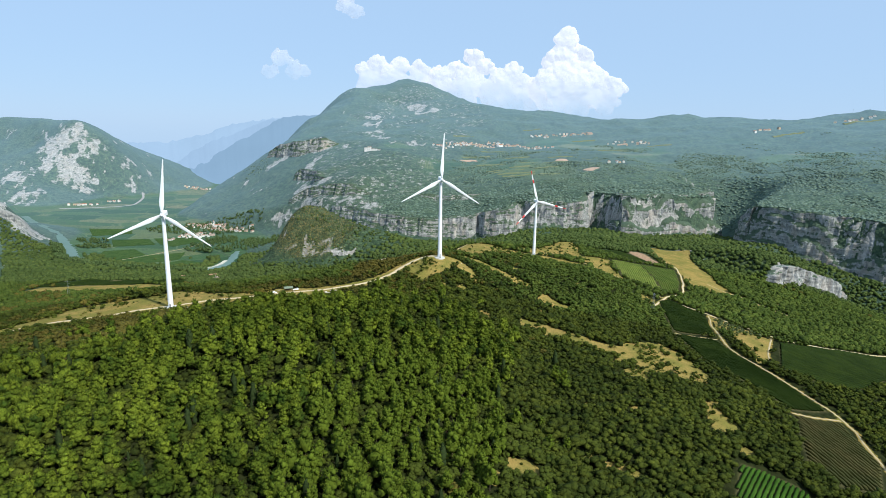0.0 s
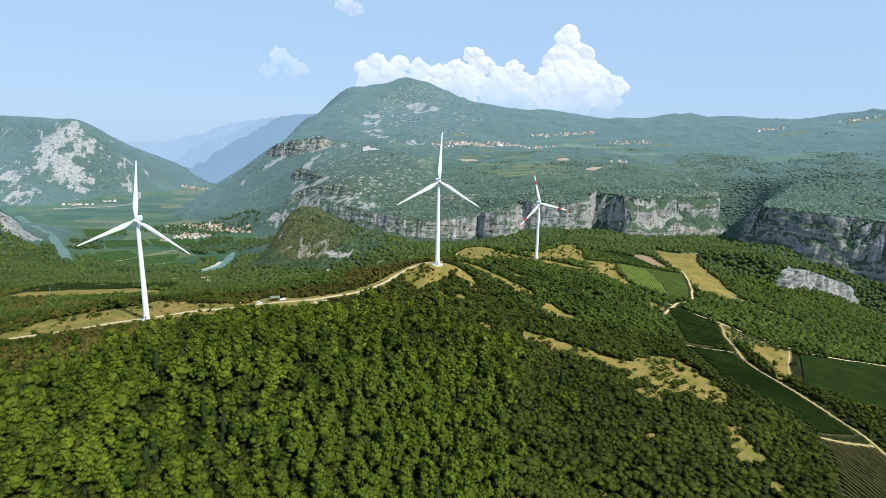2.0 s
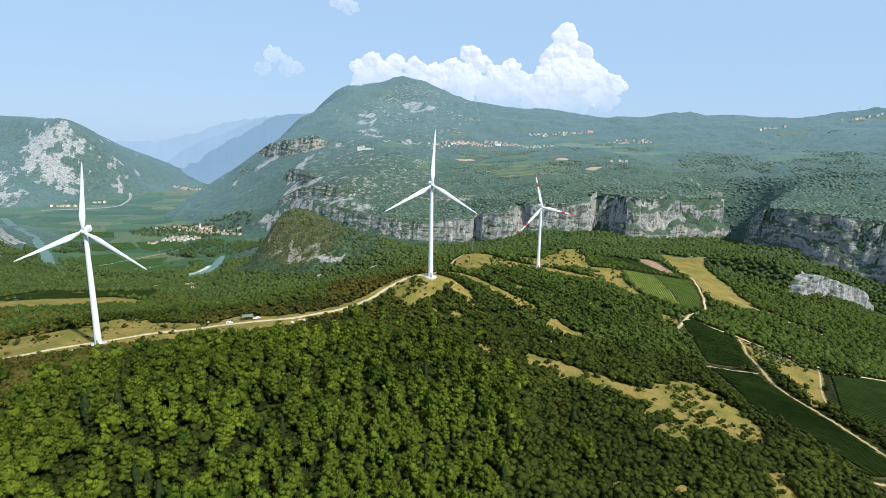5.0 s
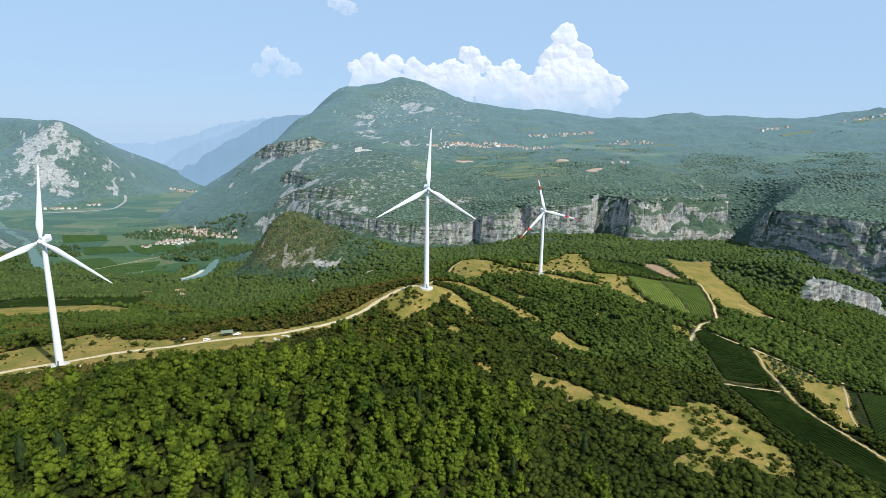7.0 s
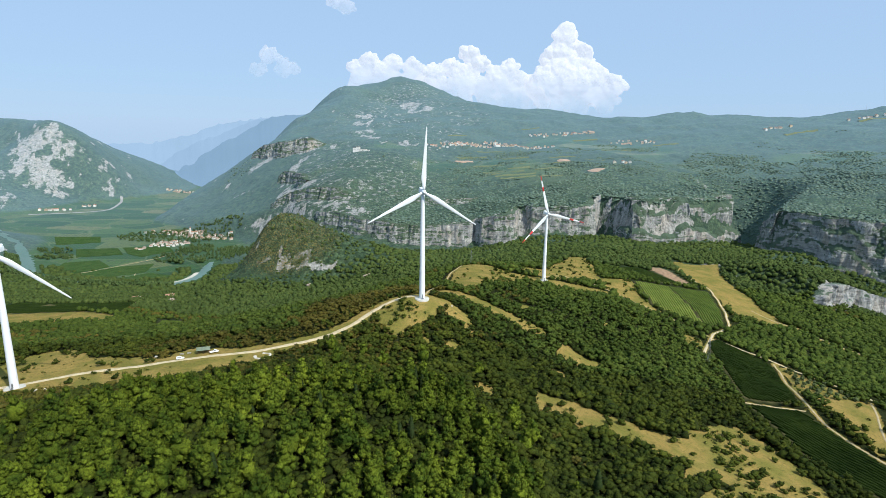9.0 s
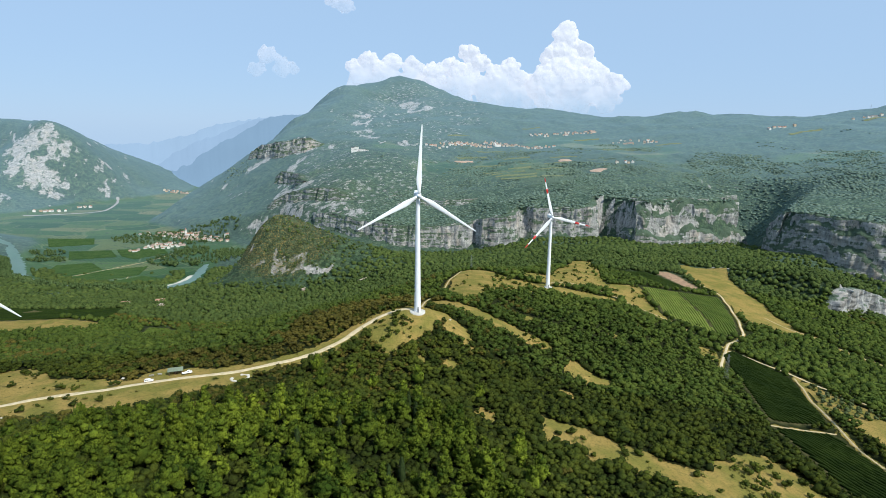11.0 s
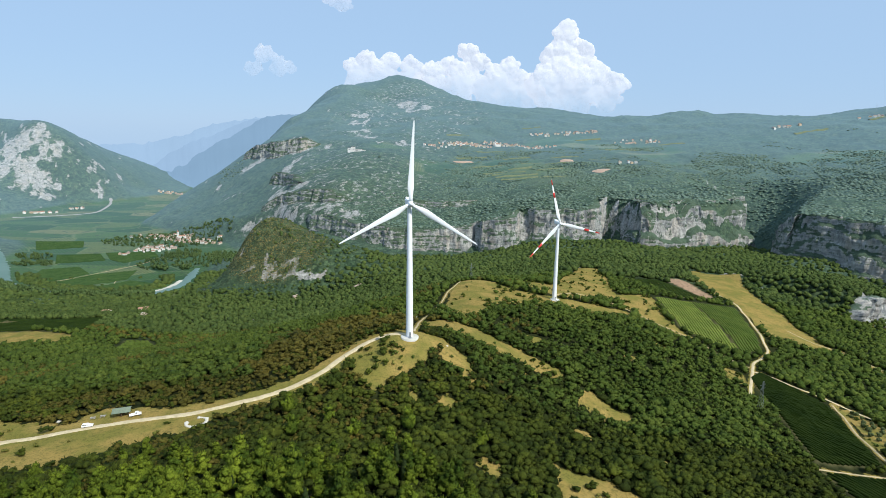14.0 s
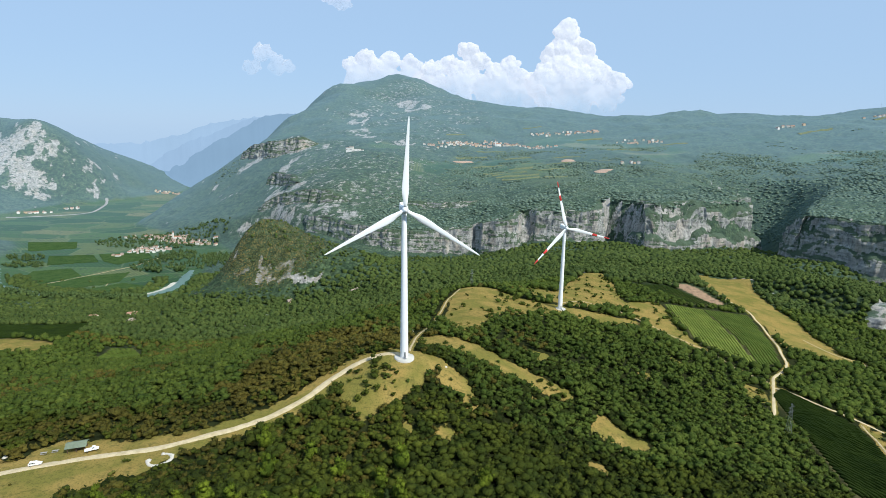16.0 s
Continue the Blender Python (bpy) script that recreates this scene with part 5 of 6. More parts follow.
def river_trees():
    """Tall poplars and willows along the river's near bank, round the village and on the valley floor."""
    rng = np.random.RandomState(56)
    xs, ys = [], []
    line = np.array(RIVER[4:10], float)
    for a, b in zip(line, line[1:]):
        run = math.hypot(*(b - a)[:2])
        for s in np.arange(0, run, 5.5):
            c = a + (b - a) * s / run
            side = np.array([b[1] - a[1], a[0] - b[0]]) / run
            for off in rng.uniform(c[2] * 0.5 + 1, c[2] * 0.5 + 26, 3):
                xs.append(c[0] + side[0] * off * (-1 if side[1] > 0 else 1))
                ys.append(c[1] + side[1] * off * (-1 if side[1] > 0 else 1))
    for cx, cy, rx, ry, n in ((-960, 2200, 230, 120, 420), (-740, 1890, 170, 110, 260), (-1190, 1840, 60, 30, 60), (-820, 1990, 60, 60, 120), (-1250, 1920, 60, 40, 60), (-620, 1960, 120, 70, 200)):
        a, r = rng.uniform(0, 6.28, n), np.sqrt(rng.uniform(0, 1, n))
        xs += list(cx + rx * r * np.cos(a))
        ys += list(cy + ry * r * np.sin(a))
    x, y = np.array(xs), np.array(ys)
    ok = line_distance(x, y, [p[:2] for p in RIVER]) > 15
    x, y = x[ok], y[ok]
    size = rng.uniform(0.65, 1.3, len(x))
    size = np.where(y > 1800, size * 0.62, size)
    v, f = planted(LOD["oak"][2], x, y, ground(x, y) - 0.6, 11.5 * size, 15.5 * size, 57)
    leaf = foliage("willow_leaves", (0.034, 0.058, 0.021), (0.068, 0.106, 0.034), (0.114, 0.148, 0.050))
    tagged(new("river_wood", mesh_from("river_wood", v, f, leaf, False)), "grey-green poplars and willows along the river", "wood", kind="stuff")


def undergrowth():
    """Bushes that close the ground between the trees, in leaves painted dark as shade."""
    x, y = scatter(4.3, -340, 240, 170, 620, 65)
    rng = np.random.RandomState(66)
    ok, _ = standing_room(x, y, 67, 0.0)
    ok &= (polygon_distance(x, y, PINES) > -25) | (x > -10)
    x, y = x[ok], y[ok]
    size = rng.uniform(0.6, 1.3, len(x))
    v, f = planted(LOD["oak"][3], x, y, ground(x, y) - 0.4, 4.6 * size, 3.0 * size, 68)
    tagged(new("undergrowth", mesh_from("undergrowth", v, f, SHADE_GREEN, False)), "undergrowth filling gaps between the trees, painted dark as shade", "bushes", kind="stuff")


def olive_grove():
    """Young olives in loose rows beside the fork of the tracks."""
    rng = np.random.RandomState(76)
    gx, gy = np.meshgrid(np.arange(284, 330, 7.5), np.arange(556, 640, 8.5))
    x, y = (g.ravel() + rng.uniform(-1, 1, g.size) for g in (gx, gy))
    ok = (polygon_distance(x, y, FORK_MEADOW) > 2) & clear_of_tracks(x, y, 4.5)
    x, y = x[ok], y[ok]
    size = rng.uniform(0.8, 1.2, len(x))
    single_trees("olive_tree", "oak", x, y, ground(x, y) - 0.1, 3.4 * size, 3.2 * size, OLIVE_GREY, "small grey-green olive tree on dry grass", "olive tree", "olives by the fork")


# darker copy of the oak leaves, with the gaps' shade in its colour
SHADE_GREEN = foliage("shaded_undergrowth_leaves", (0.006, 0.010, 0.003), (0.022, 0.032, 0.006), (0.048, 0.058, 0.010))
OLIVE_GREY = foliage("olive_leaves", (0.030, 0.040, 0.016), (0.090, 0.112, 0.040), (0.150, 0.172, 0.070))
forest()
undergrowth()
olive_grove()
far_woods()
river_trees()
mountain_woods()
verge_scrub()
meadow_scrub()

# ---- houses ----
WALLS = [plain("plaster_" + n, c, 0.9, grain=0.7, depth=0.15) for n, c in (("cream", (0.66, 0.60, 0.50)), ("white", (0.74, 0.72, 0.68)), ("ochre", (0.60, 0.46, 0.32)), ("rose", (0.60, 0.45, 0.38)))]
ROOF_TILE = plain("roof_tile", (0.40, 0.225, 0.155), 0.85, grain=1.2, depth=0.35)
ROOF_DULL = plain("roof_dull", (0.36, 0.28, 0.225), 0.85, grain=1.2, depth=0.35)
SHUTTER = plain("dark_window", (0.05, 0.055, 0.06), 0.3, grain=2)
rnd = random.Random(4)


def house_kind(w, d, h, wall, roof, label):
    root = thing("house", Matrix(), label, "house", "houses")
    bm = bmesh.new()
    box(bm, (w, d, h + 6), (0, 0, h / 2 - 3))
    for s in (-1, 1):
        a = [bm.verts.new((s * w / 2, y, z)) for y, z in ((-d / 2, h), (d / 2, h), (0, h + d * 0.2))]
        bm.faces.new(a)
    part("wall", bm, wall, root)
    bm = bmesh.new()
    e, t = 0.5, 0.3
    prof = [(-d / 2 - e, h - 0.2), (0, h + d * 0.21 + 0.1), (d / 2 + e, h - 0.2), (d / 2 + e, h - 0.2 + t), (0, h + d * 0.21 + 0.1 + t), (-d / 2 - e, h - 0.2 + t)]
    ends = [[bm.verts.new((s * (w / 2 + e), y, z)) for y, z in prof] for s in (-1, 1)]
    for i in range(6):
        bm.faces.new((ends[0][i], ends[0][(i + 1) % 6], ends[1][(i + 1) % 6], ends[1][i]))
    bm.faces.new(ends[0][::-1])
    bm.faces.new(ends[1])
    top = part("roof", bm, roof, root)
    bm = bmesh.new()
    box(bm, (0.7, 0.7, 1.6), (w * 0.25, d * 0.15, h + d * 0.2 + 0.4))
    part("chimney", bm, wall, top)
    for s in (-1, 1):
        for i in range(3):
            for z in ((1.6, 4.4) if h > 5 else (1.6,)):
                bm = bmesh.new()
                box(bm, (1.1, 0.12, 1.5), ((i - 1) * w * 0.3, s * (d / 2 + 0.03), z))
                part("window", bm, SHUTTER, root)
    return root


KINDS = [house_kind(12, 9, 6.2, WALLS[0], ROOF_TILE, "cream two-storey house with a red tiled roof"), house_kind(15, 9, 6.4, WALLS[1], ROOF_TILE, "long white house with a red tiled roof"),
         house_kind(10, 8, 5.6, WALLS[2], ROOF_DULL, "small ochre house with a weathered tile roof"), house_kind(20, 11, 4.5, WALLS[3], ROOF_DULL, "low rose-plastered farm building with a broad roof"),
         house_kind(11, 10, 6.0, WALLS[1], ROOF_DULL, "square white house with a dull brown roof")]
USED = set()


def settle(kind, x, y, turn, size=1.0):
    m = pose(x, y, float(ground(x, y)[0]), 0, 0, turn)
    if kind not in USED:
        USED.add(kind)
        KINDS[kind].matrix_world = m
        KINDS[kind].scale = (size,) * 3
        return
    copy_thing(KINDS[kind], m).scale = (size,) * 3


def cluster(cx, cy, rx, ry, turn, count, size=1.0):
    done = []
    c, s = math.cos(radians(turn)), math.sin(radians(turn))
    tries = 0
    while len(done) < count and tries < count * 40:
        tries += 1
        a, r = rnd.uniform(0, 6.28), math.sqrt(rnd.random())
        u, v = rx * r * math.cos(a), ry * r * math.sin(a)
        x, y = cx + u * c - v * s, cy + u * s + v * c
        if all((x - p) ** 2 + (y - q) ** 2 > (17 * size) ** 2 for p, q in done):
            done.append((x, y))
            settle(rnd.randrange(5), x, y, turn + rnd.choice((0, 90)) + rnd.uniform(-15, 15), size * rnd.uniform(0.8, 1.15))


cluster(-1020, 2265, 130, 34, -8, 30, 0.85)
cluster(-905, 2200, 120, 32, -25, 30, 0.85)
cluster(-945, 2060, 60, 46, 15, 24, 0.85)
cluster(-1000, 1985, 30, 18, 10, 3)
cluster(-780, 2150, 60, 25, -20, 6)
cluster(100, 2890, 130, 34, 4, 38, 0.85)
cluster(290, 2960, 105, 30, -6, 28, 0.85)
cluster(-20, 2800, 60, 30, 0, 6, 1.1)
cluster(560, 3150, 130, 30, 0, 22, 0.85)
cluster(735, 3170, 80, 24, 10, 12, 0.85)
cluster(900, 2930, 130, 36, -5, 18, 0.85)
cluster(470, 2900, 90, 34, 0, 16, 0.85)
cluster(2150, 3080, 120, 20, -5, 8, 1.2)
cluster(1640, 2980, 90, 25, 0, 5, 1.2)
cluster(-1835, 2800, 70, 14, 30, 12, 1.1)
cluster(-1770, 2960, 40, 20, 20, 6, 1.1)
cluster(-1560, 3560, 110, 24, 8, 16, 1.1)
cluster(680, 2300, 60, 40, 0, 4, 1.0)
for i, (x, y) in enumerate(((-560, 1150), (-505, 1165), (-262, 1235), (-150, 1250), (-470, 1095))):
    settle(i % 5, x, y, 20 * i, 1.0)


def bell_tower(x, y, high, wall):
    root = thing("church", pose(x, y, float(ground(x, y)[0]), 0, 0, 12), "pale village church with a square bell tower", "church")
    bm = bmesh.new()
    box(bm, (22, 11, 16), (0, 0, 3))
    for s in (-1, 1):
        bm.faces.new([bm.verts.new((s * 11, u, z)) for u, z in ((-5.5, 11), (5.5, 11), (0, 14.5))])
    part("nave", bm, wall, root)
    bm = bmesh.new()
    for s in (-1, 1):
        box(bm, (23, 6.8, 0.4), (0, 0, 0), pose(0, s * 2.9, 12.8, -s * 32, 0, 0))
    part("roof", bm, ROOF_TILE, root)
    bm = bmesh.new()
    box(bm, (5, 5, high + 5), (-14, 0, high / 2 - 2.5))
    tower = part("bell_tower", bm, wall, root)
    bm = bmesh.new()
    turned(bm, [(3.6, high), (1.6, high + 4), (0.1, high + 8)], 4, pose(-14, 0, 0, 0, 0, 45))
    part("spire", bm, ROOF_TILE, tower)
    for s in (-1, 1):
        bm = bmesh.new()
        box(bm, (1.6, 0.2, 3), (-14, s * 2.52, high - 3.5))
        part("belfry_opening", bm, SHUTTER, tower)


bell_tower(-930, 2235, 26, WALLS[1])
bell_tower(262, 2930, 24, WALLS[1])


def sanctuary(x, y):
    """The white building high on the mountain's shoulder."""
    root = thing("sanctuary", pose(x, y, float(ground(x, y)[0]), 0, 0, -6), "white stone sanctuary with stepped wings on the mountainside", "sanctuary")
    for w, d, h, px in ((26, 14, 15, -10), (34, 12, 10, 16), (14, 12, 19, -2), (16, 10, 7, 38)):
        bm = bmesh.new()
        box(bm, (w, d, h + 10), (px, 0, h / 2 - 5))
        part("wing", bm, WALLS[1], root)
        bm = bmesh.new()
        box(bm, (w + 1, d + 1, 0.8), (px, 0, h + 0.4), bevel=0.2)
        part("roof", bm, ROOF_DULL, root)
        for i in range(int(w / 5)):
            bm = bmesh.new()
            box(bm, (1.4, 0.3, 2.4), (px - w / 2 + 3 + i * 5, -d / 2, h * 0.55))
            part("window", bm, SHUTTER, root)


sanctuary(-347, 2495)
FORT_STONE = plain("fort_stone", (0.62, 0.58, 0.50), 0.9, grain=0.5, depth=0.2)
root = thing("fort", Matrix.Translation(on_ground(-1475, 1785)), "pale stone fort on the rocky knoll", "fort")
for px, w, h in ((0, 30, 11), (-18, 14, 8), (18, 12, 14)):
    bm = bmesh.new()
    box(bm, (w, 16, h + 10), (px, 0, h / 2 - 5), bevel=0.3)
    part("bastion", bm, FORT_STONE, root)
    for i in range(int(w / 6)):
        bm = bmesh.new()
        box(bm, (1.2, 0.3, 1.6), (px - w / 2 + 3 + 6 * i, -8, h * 0.6))
        part("embrasure", bm, SHUTTER, root)

# ---- bare quarry floors and works on the plateau ----
RED_EARTH = gravel_material("red_earth", (0.50, 0.37, 0.29), (0.30, 0.21, 0.15))


def bare_patch(name, x, y, rx, ry, material, label):
    ang = np.linspace(0, 2 * math.pi, 28, endpoint=False)
    rad = 1 + 0.25 * fbm(np.cos(ang) * 3 + x, np.sin(ang) * 3 + y, 1.5, 2, 5)
    rings = []
    for q in (0.02, 0.4, 0.75, 1.0):
        px, py = x + rx * q * rad * np.cos(ang), y + ry * q * rad * np.sin(ang)
        rings.append(np.stack([px, py, ground(px, py) + (2.6 if q < 1 else -1.0)], -1))
    return tagged(new(name, mesh_from(name, np.concatenate(rings), grid_faces(4, 28, True), material)), label, "clearing", kind="structure")


bare_patch("quarry_floor", 87, 2541, 42, 26, RED_EARTH, "reddish bare quarry floor on the plateau")
bare_patch("building_site", 471, 2400, 30, 30, RED_EARTH, "reddish bare building site")
bare_patch("bare_field", 540, 2170, 34, 30, RED_EARTH, "reddish bare field among scrub")

# ---- shelter, vehicles and stones by the road ----
ROOF_GREEN = plain("green_sheet_roof", (0.19, 0.225, 0.16), 0.85, grain=1.0, depth=0.3, spec=0.05)
TIMBER = plain("dark_timber", (0.16, 0.10, 0.06), 0.85, grain=2.5, depth=0.4)
CAR_WHITE = plain("white_car_paint", (0.80, 0.80, 0.79), 0.3, grain=0.8, depth=0.06, spec=0.5)
GLASS_DARK = plain("dark_glass", (0.02, 0.025, 0.03), 0.08, spec=0.6)
RUBBER = plain("tyre_rubber", (0.025, 0.025, 0.026), 0.9)
CHROME = plain("wheel_metal", (0.5, 0.5, 0.52), 0.35, metal=0.9)
STONE_PALE = plain("pale_stone", (0.62, 0.58, 0.50), 0.9, grain=1.5, depth=0.3)
LAMP_RED = plain("lamp_red", (0.5, 0.02, 0.02), 0.3)
LAMP_CLEAR = plain("lamp_clear", (0.7, 0.7, 0.68), 0.2)


def shelter(x, y, turn):
    root = thing("picnic_shelter", pose(x, y, float(ground(x, y)[0]) + 0.05, 0, 0, turn), "open timber picnic shelter with a green sheet roof", "shelter")
    for px in (-3.2, 0, 3.2):
        for py in (-2.2, 2.2):
            bm = bmesh.new()
            box(bm, (0.22, 0.22, 3.2), (px, py, 1.2), bevel=0.02)
            part("post", bm, TIMBER, root)
    for s in (-1, 1):
        bm = bmesh.new()
        box(bm, (8.2, 3.4, 0.12), (0, 0, 0), pose(0, s * 1.55, 3.25, -s * 22, 0, 0), bevel=0.02)
        part("roof_sheet", bm, ROOF_GREEN, root)
        bm = bmesh.new()
        box(bm, (7.2, 0.16, 0.24), (0, s * 2.2, 2.7))
        part("beam", bm, TIMBER, root)
    bm = bmesh.new()
    box(bm, (6.2, 0.1, 2.2), (0, 2.2, 1.2))
    part("back_wall", bm, TIMBER, root)
    bm = bmesh.new()
    box(bm, (2.0, 0.8, 0.08), (0, 0, 0.78), bevel=0.02)
    for s in (-1, 1):
        box(bm, (0.1, 0.7, 0.76), (s * 0.8, 0, 0.38))
        box(bm, (2.0, 0.3, 0.06), (0, s * 0.8, 0.45))
    part("table", bm, TIMBER, root)


def wheels(root, base, track, r):
    for fx in base:
        for s in (-1, 1):
            m = pose(fx, s * track, r, 90, 0, 0)
            bm = bmesh.new()
            turned(bm, [(r * 0.7, -0.11), (r, -0.09), (r, 0.09), (r * 0.7, 0.11)], 16, m)
            tyre = part("wheel", bm, RUBBER, root)
            bm = bmesh.new()
            turned(bm, [(r * 0.62, -0.125), (r * 0.62, 0.125)], 12, m)
            part("rim", bm, CHROME, tyre)


def car(name, x, y, turn, profile, width, label, category, glass, base):
    """A vehicle from its side outline."""
    root = thing(name, pose(x, y, float(ground(x, y)[0]) + 0.4, 0, 0, turn), label, category)
    bm = bmesh.new()
    sides = [[bm.verts.new((px, s * width / 2 * (1 if pz < 1.1 else 0.86), pz)) for px, pz in profile] for s in (-1, 1)]
    n = len(profile)
    for i in range(n):
        bm.faces.new((sides[0][i], sides[0][(i + 1) % n], sides[1][(i + 1) % n], sides[1][i]))
    bm.faces.new(sides[0][::-1])
    bm.faces.new(sides[1])
    bmesh.ops.recalc_face_normals(bm, faces=bm.faces)
    bmesh.ops.bevel(bm, geom=list(bm.edges), offset=0.06, segments=2, affect="EDGES")
    part("body", bm, CAR_WHITE, root)
    for (px, pz, w, h) in glass:
        for s in (-1, 1):
            bm = bmesh.new()
            box(bm, (w, 0.05, h), (px, s * width / 2 * 0.925, pz), bevel=0.02)
            part("side_window", bm, GLASS_DARK, root)
    front = max(p[0] for p in profile)
    wx = max(p[0] for p in profile if p[1] > 1.4)
    bm = bmesh.new()
    box(bm, (0.06, width * 0.74, 0.62), (0, 0, 0), pose(wx + 0.28, 0, 1.28, 0, -38, 0))
    part("windscreen", bm, GLASS_DARK, root)
    for s in (-1, 1):
        bm = bmesh.new()
        box(bm, (0.08, 0.34, 0.2), (front - 0.01, s * width * 0.36, 0.75), bevel=0.02)
        part("headlight", bm, LAMP_CLEAR, root)
        bm = bmesh.new()
        box(bm, (0.08, 0.2, 0.4), (min(p[0] for p in profile) + 0.01, s * width * 0.4, 0.95), bevel=0.02)
        part("tail_light", bm, LAMP_RED, root)
    wheels(root, base, width * 0.43, 0.36)
    return root


shelter(-149.5, 493.5, 20)
ESTATE = [(-2.3, 0.45), (2.3, 0.45), (2.35, 0.85), (1.2, 1.05), (0.5, 1.65), (-1.9, 1.72), (-2.35, 1.1)]
car("offroad_car", -158.5, 480.5, 22, ESTATE, 1.85, "white off-road estate car on the gravel road", "car", ((-1.5, 1.35, 0.8, 0.42), (-0.6, 1.35, 0.8, 0.42), (0.2, 1.32, 0.6, 0.38)), (-1.45, 1.45))
PICKUP = [(-2.7, 0.5), (2.6, 0.5), (2.65, 0.95), (1.75, 1.15), (1.3, 1.8), (0.1, 1.85), (0.0, 1.05), (-2.7, 1.0)]
car("pickup", -142, 491.5, 30, PICKUP, 1.95, "white pickup with a flat loading bed by the shelter", "pickup", ((0.55, 1.48, 0.8, 0.42),), (-1.6, 1.6))


def picnic_table(x, y, turn):
    root = thing("picnic_table", pose(x, y, float(ground(x, y)[0]) + 0.02, 0, 0, turn), "weathered grey timber picnic table with benches on dry grass", "table", "tables by the shelter")
    for i in range(5):
        bm = bmesh.new()
        box(bm, (2.4, 0.17, 0.06), (0, (i - 2) * 0.19, 0.76), bevel=0.01)
        part("plank", bm, GREY_TIMBER, root)
    for s in (-1, 1):
        bm = bmesh.new()
        box(bm, (2.4, 0.32, 0.06), (0, s * 0.85, 0.46), bevel=0.01)
        part("bench", bm, GREY_TIMBER, root)
        bm = bmesh.new()
        box(bm, (0.1, 1.8, 0.1), (s * 0.85, 0, 0.40))
        for q in (-1, 1):
            box(bm, (0.1, 0.1, 0.95), (0, 0, 0), pose(s * 0.85, q * 0.45, 0.34, q * 24, 0, 0))
        part("trestle", bm, GREY_TIMBER, root)


GREY_TIMBER = plain("grey_timber", (0.42, 0.39, 0.34), 0.9, grain=2.5, depth=0.3)
picnic_table(-158.5, 492.5, 12)
picnic_table(-162.5, 491, 18)


def boulder(seed, size):
    bm = bmesh.new()
    bmesh.ops.create_icosphere(bm, subdivisions=2, radius=1)
    for v in bm.verts:
        n = noise.noise(v.co * 1.3 + Vector((seed * 7.1, 0, 0)))
        v.co = Vector((v.co.x * 1.2, v.co.y, v.co.z * 0.75)) * (1 + 0.45 * n) * size
    me = bpy.data.meshes.new("boulder")
    bm.to_mesh(me)
    bm.free()
    me.materials.append(STONE_PALE)
    return me


ROCKS = [boulder(i, 1.0) for i in range(5)]


def set_stone(x, y, size, group, label="pale rough limestone boulder on dry grass"):
    ob = tagged(new("boulder", ROCKS[rnd.randrange(5)]), label, "boulder", group)
    ob.location = on_ground(x, y, 0.15 * size)
    ob.rotation_euler, ob.scale = (0, 0, rnd.uniform(0, 6.28)), (size,) * 3


for i in range(19):
    a = radians(-60 + i * 15.5)
    set_stone(-108 + 4.6 * math.sin(a + 0.9), 482 + 4.4 * math.cos(a + 0.9), rnd.uniform(0.55, 0.85), "stones laid in a horseshoe")
for x, y, s in ((-66, 509, 1.1), (-63, 511.5, 0.8), (-69, 506.5, 0.7), (-178, 489, 0.9), (-182, 490, 0.7), (-216, 436, 0.9), (-221, 434, 1.2), (-212, 437, 0.8), (-225, 433, 0.7), (10, 552, 0.7),
                (-208, 438, 0.7), (-239, 433, 0.8), (-243, 431, 0.6)):
    set_stone(x, y, s, "loose boulders by the road")


def lattice_mast(x, y, high, label):
    """A tapering steel lattice tower with cross arms."""
    root = thing("lattice_mast", pose(x, y, float(ground(x, y)[0]), 0, 0, 30), label, "pylon")
    w = 1.6

    def bar(bm, a, b, r):
        a, b = Vector(a), Vector(b)
        m = Matrix.Translation(a) @ (b - a).to_track_quat("Z", "Y").to_matrix().to_4x4()
        turned(bm, [(r, 0), (r, (b - a).length)], 4, m)
    for sx in (-1, 1):
        for sy in (-1, 1):
            bm = bmesh.new()
            bar(bm, (sx * w, sy * w, -1), (sx * 0.25, sy * 0.25, high), 0.07)
            part("leg", bm, STEEL, root)
    bm = bmesh.new()
    for i in range(9):
        z0, z1 = high * i / 9, high * (i + 1) / 9
        a, b = w + (0.25 - w) * i / 9, w + (0.25 - w) * (i + 1) / 9
        for k in range(4):
            c, s = ((1, 1), (-1, 1), (-1, -1), (1, -1))[k], ((-1, 1), (-1, -1), (1, -1), (1, 1))[k]
            bar(bm, (c[0] * a, c[1] * a, z0), (s[0] * b, s[1] * b, z1), 0.035)
    part("bracing", bm, STEEL, root)
    for z in (0.78, 0.9):
        bm = bmesh.new()
        bar(bm, (-3.2, 0, high * z), (3.2, 0, high * z), 0.1)
        part("cross_arm", bm, STEEL, root)


lattice_mast(222, 590, 24, "grey steel lattice pylon above the vineyard")
lattice_mast(40, 870, 22, "grey steel lattice pylon behind the knoll")
lattice_mast(-560, 790, 26, "grey steel lattice pylon over the fields")
lattice_mast(2230, 3230, 34, "slim radio mast on the skyline")

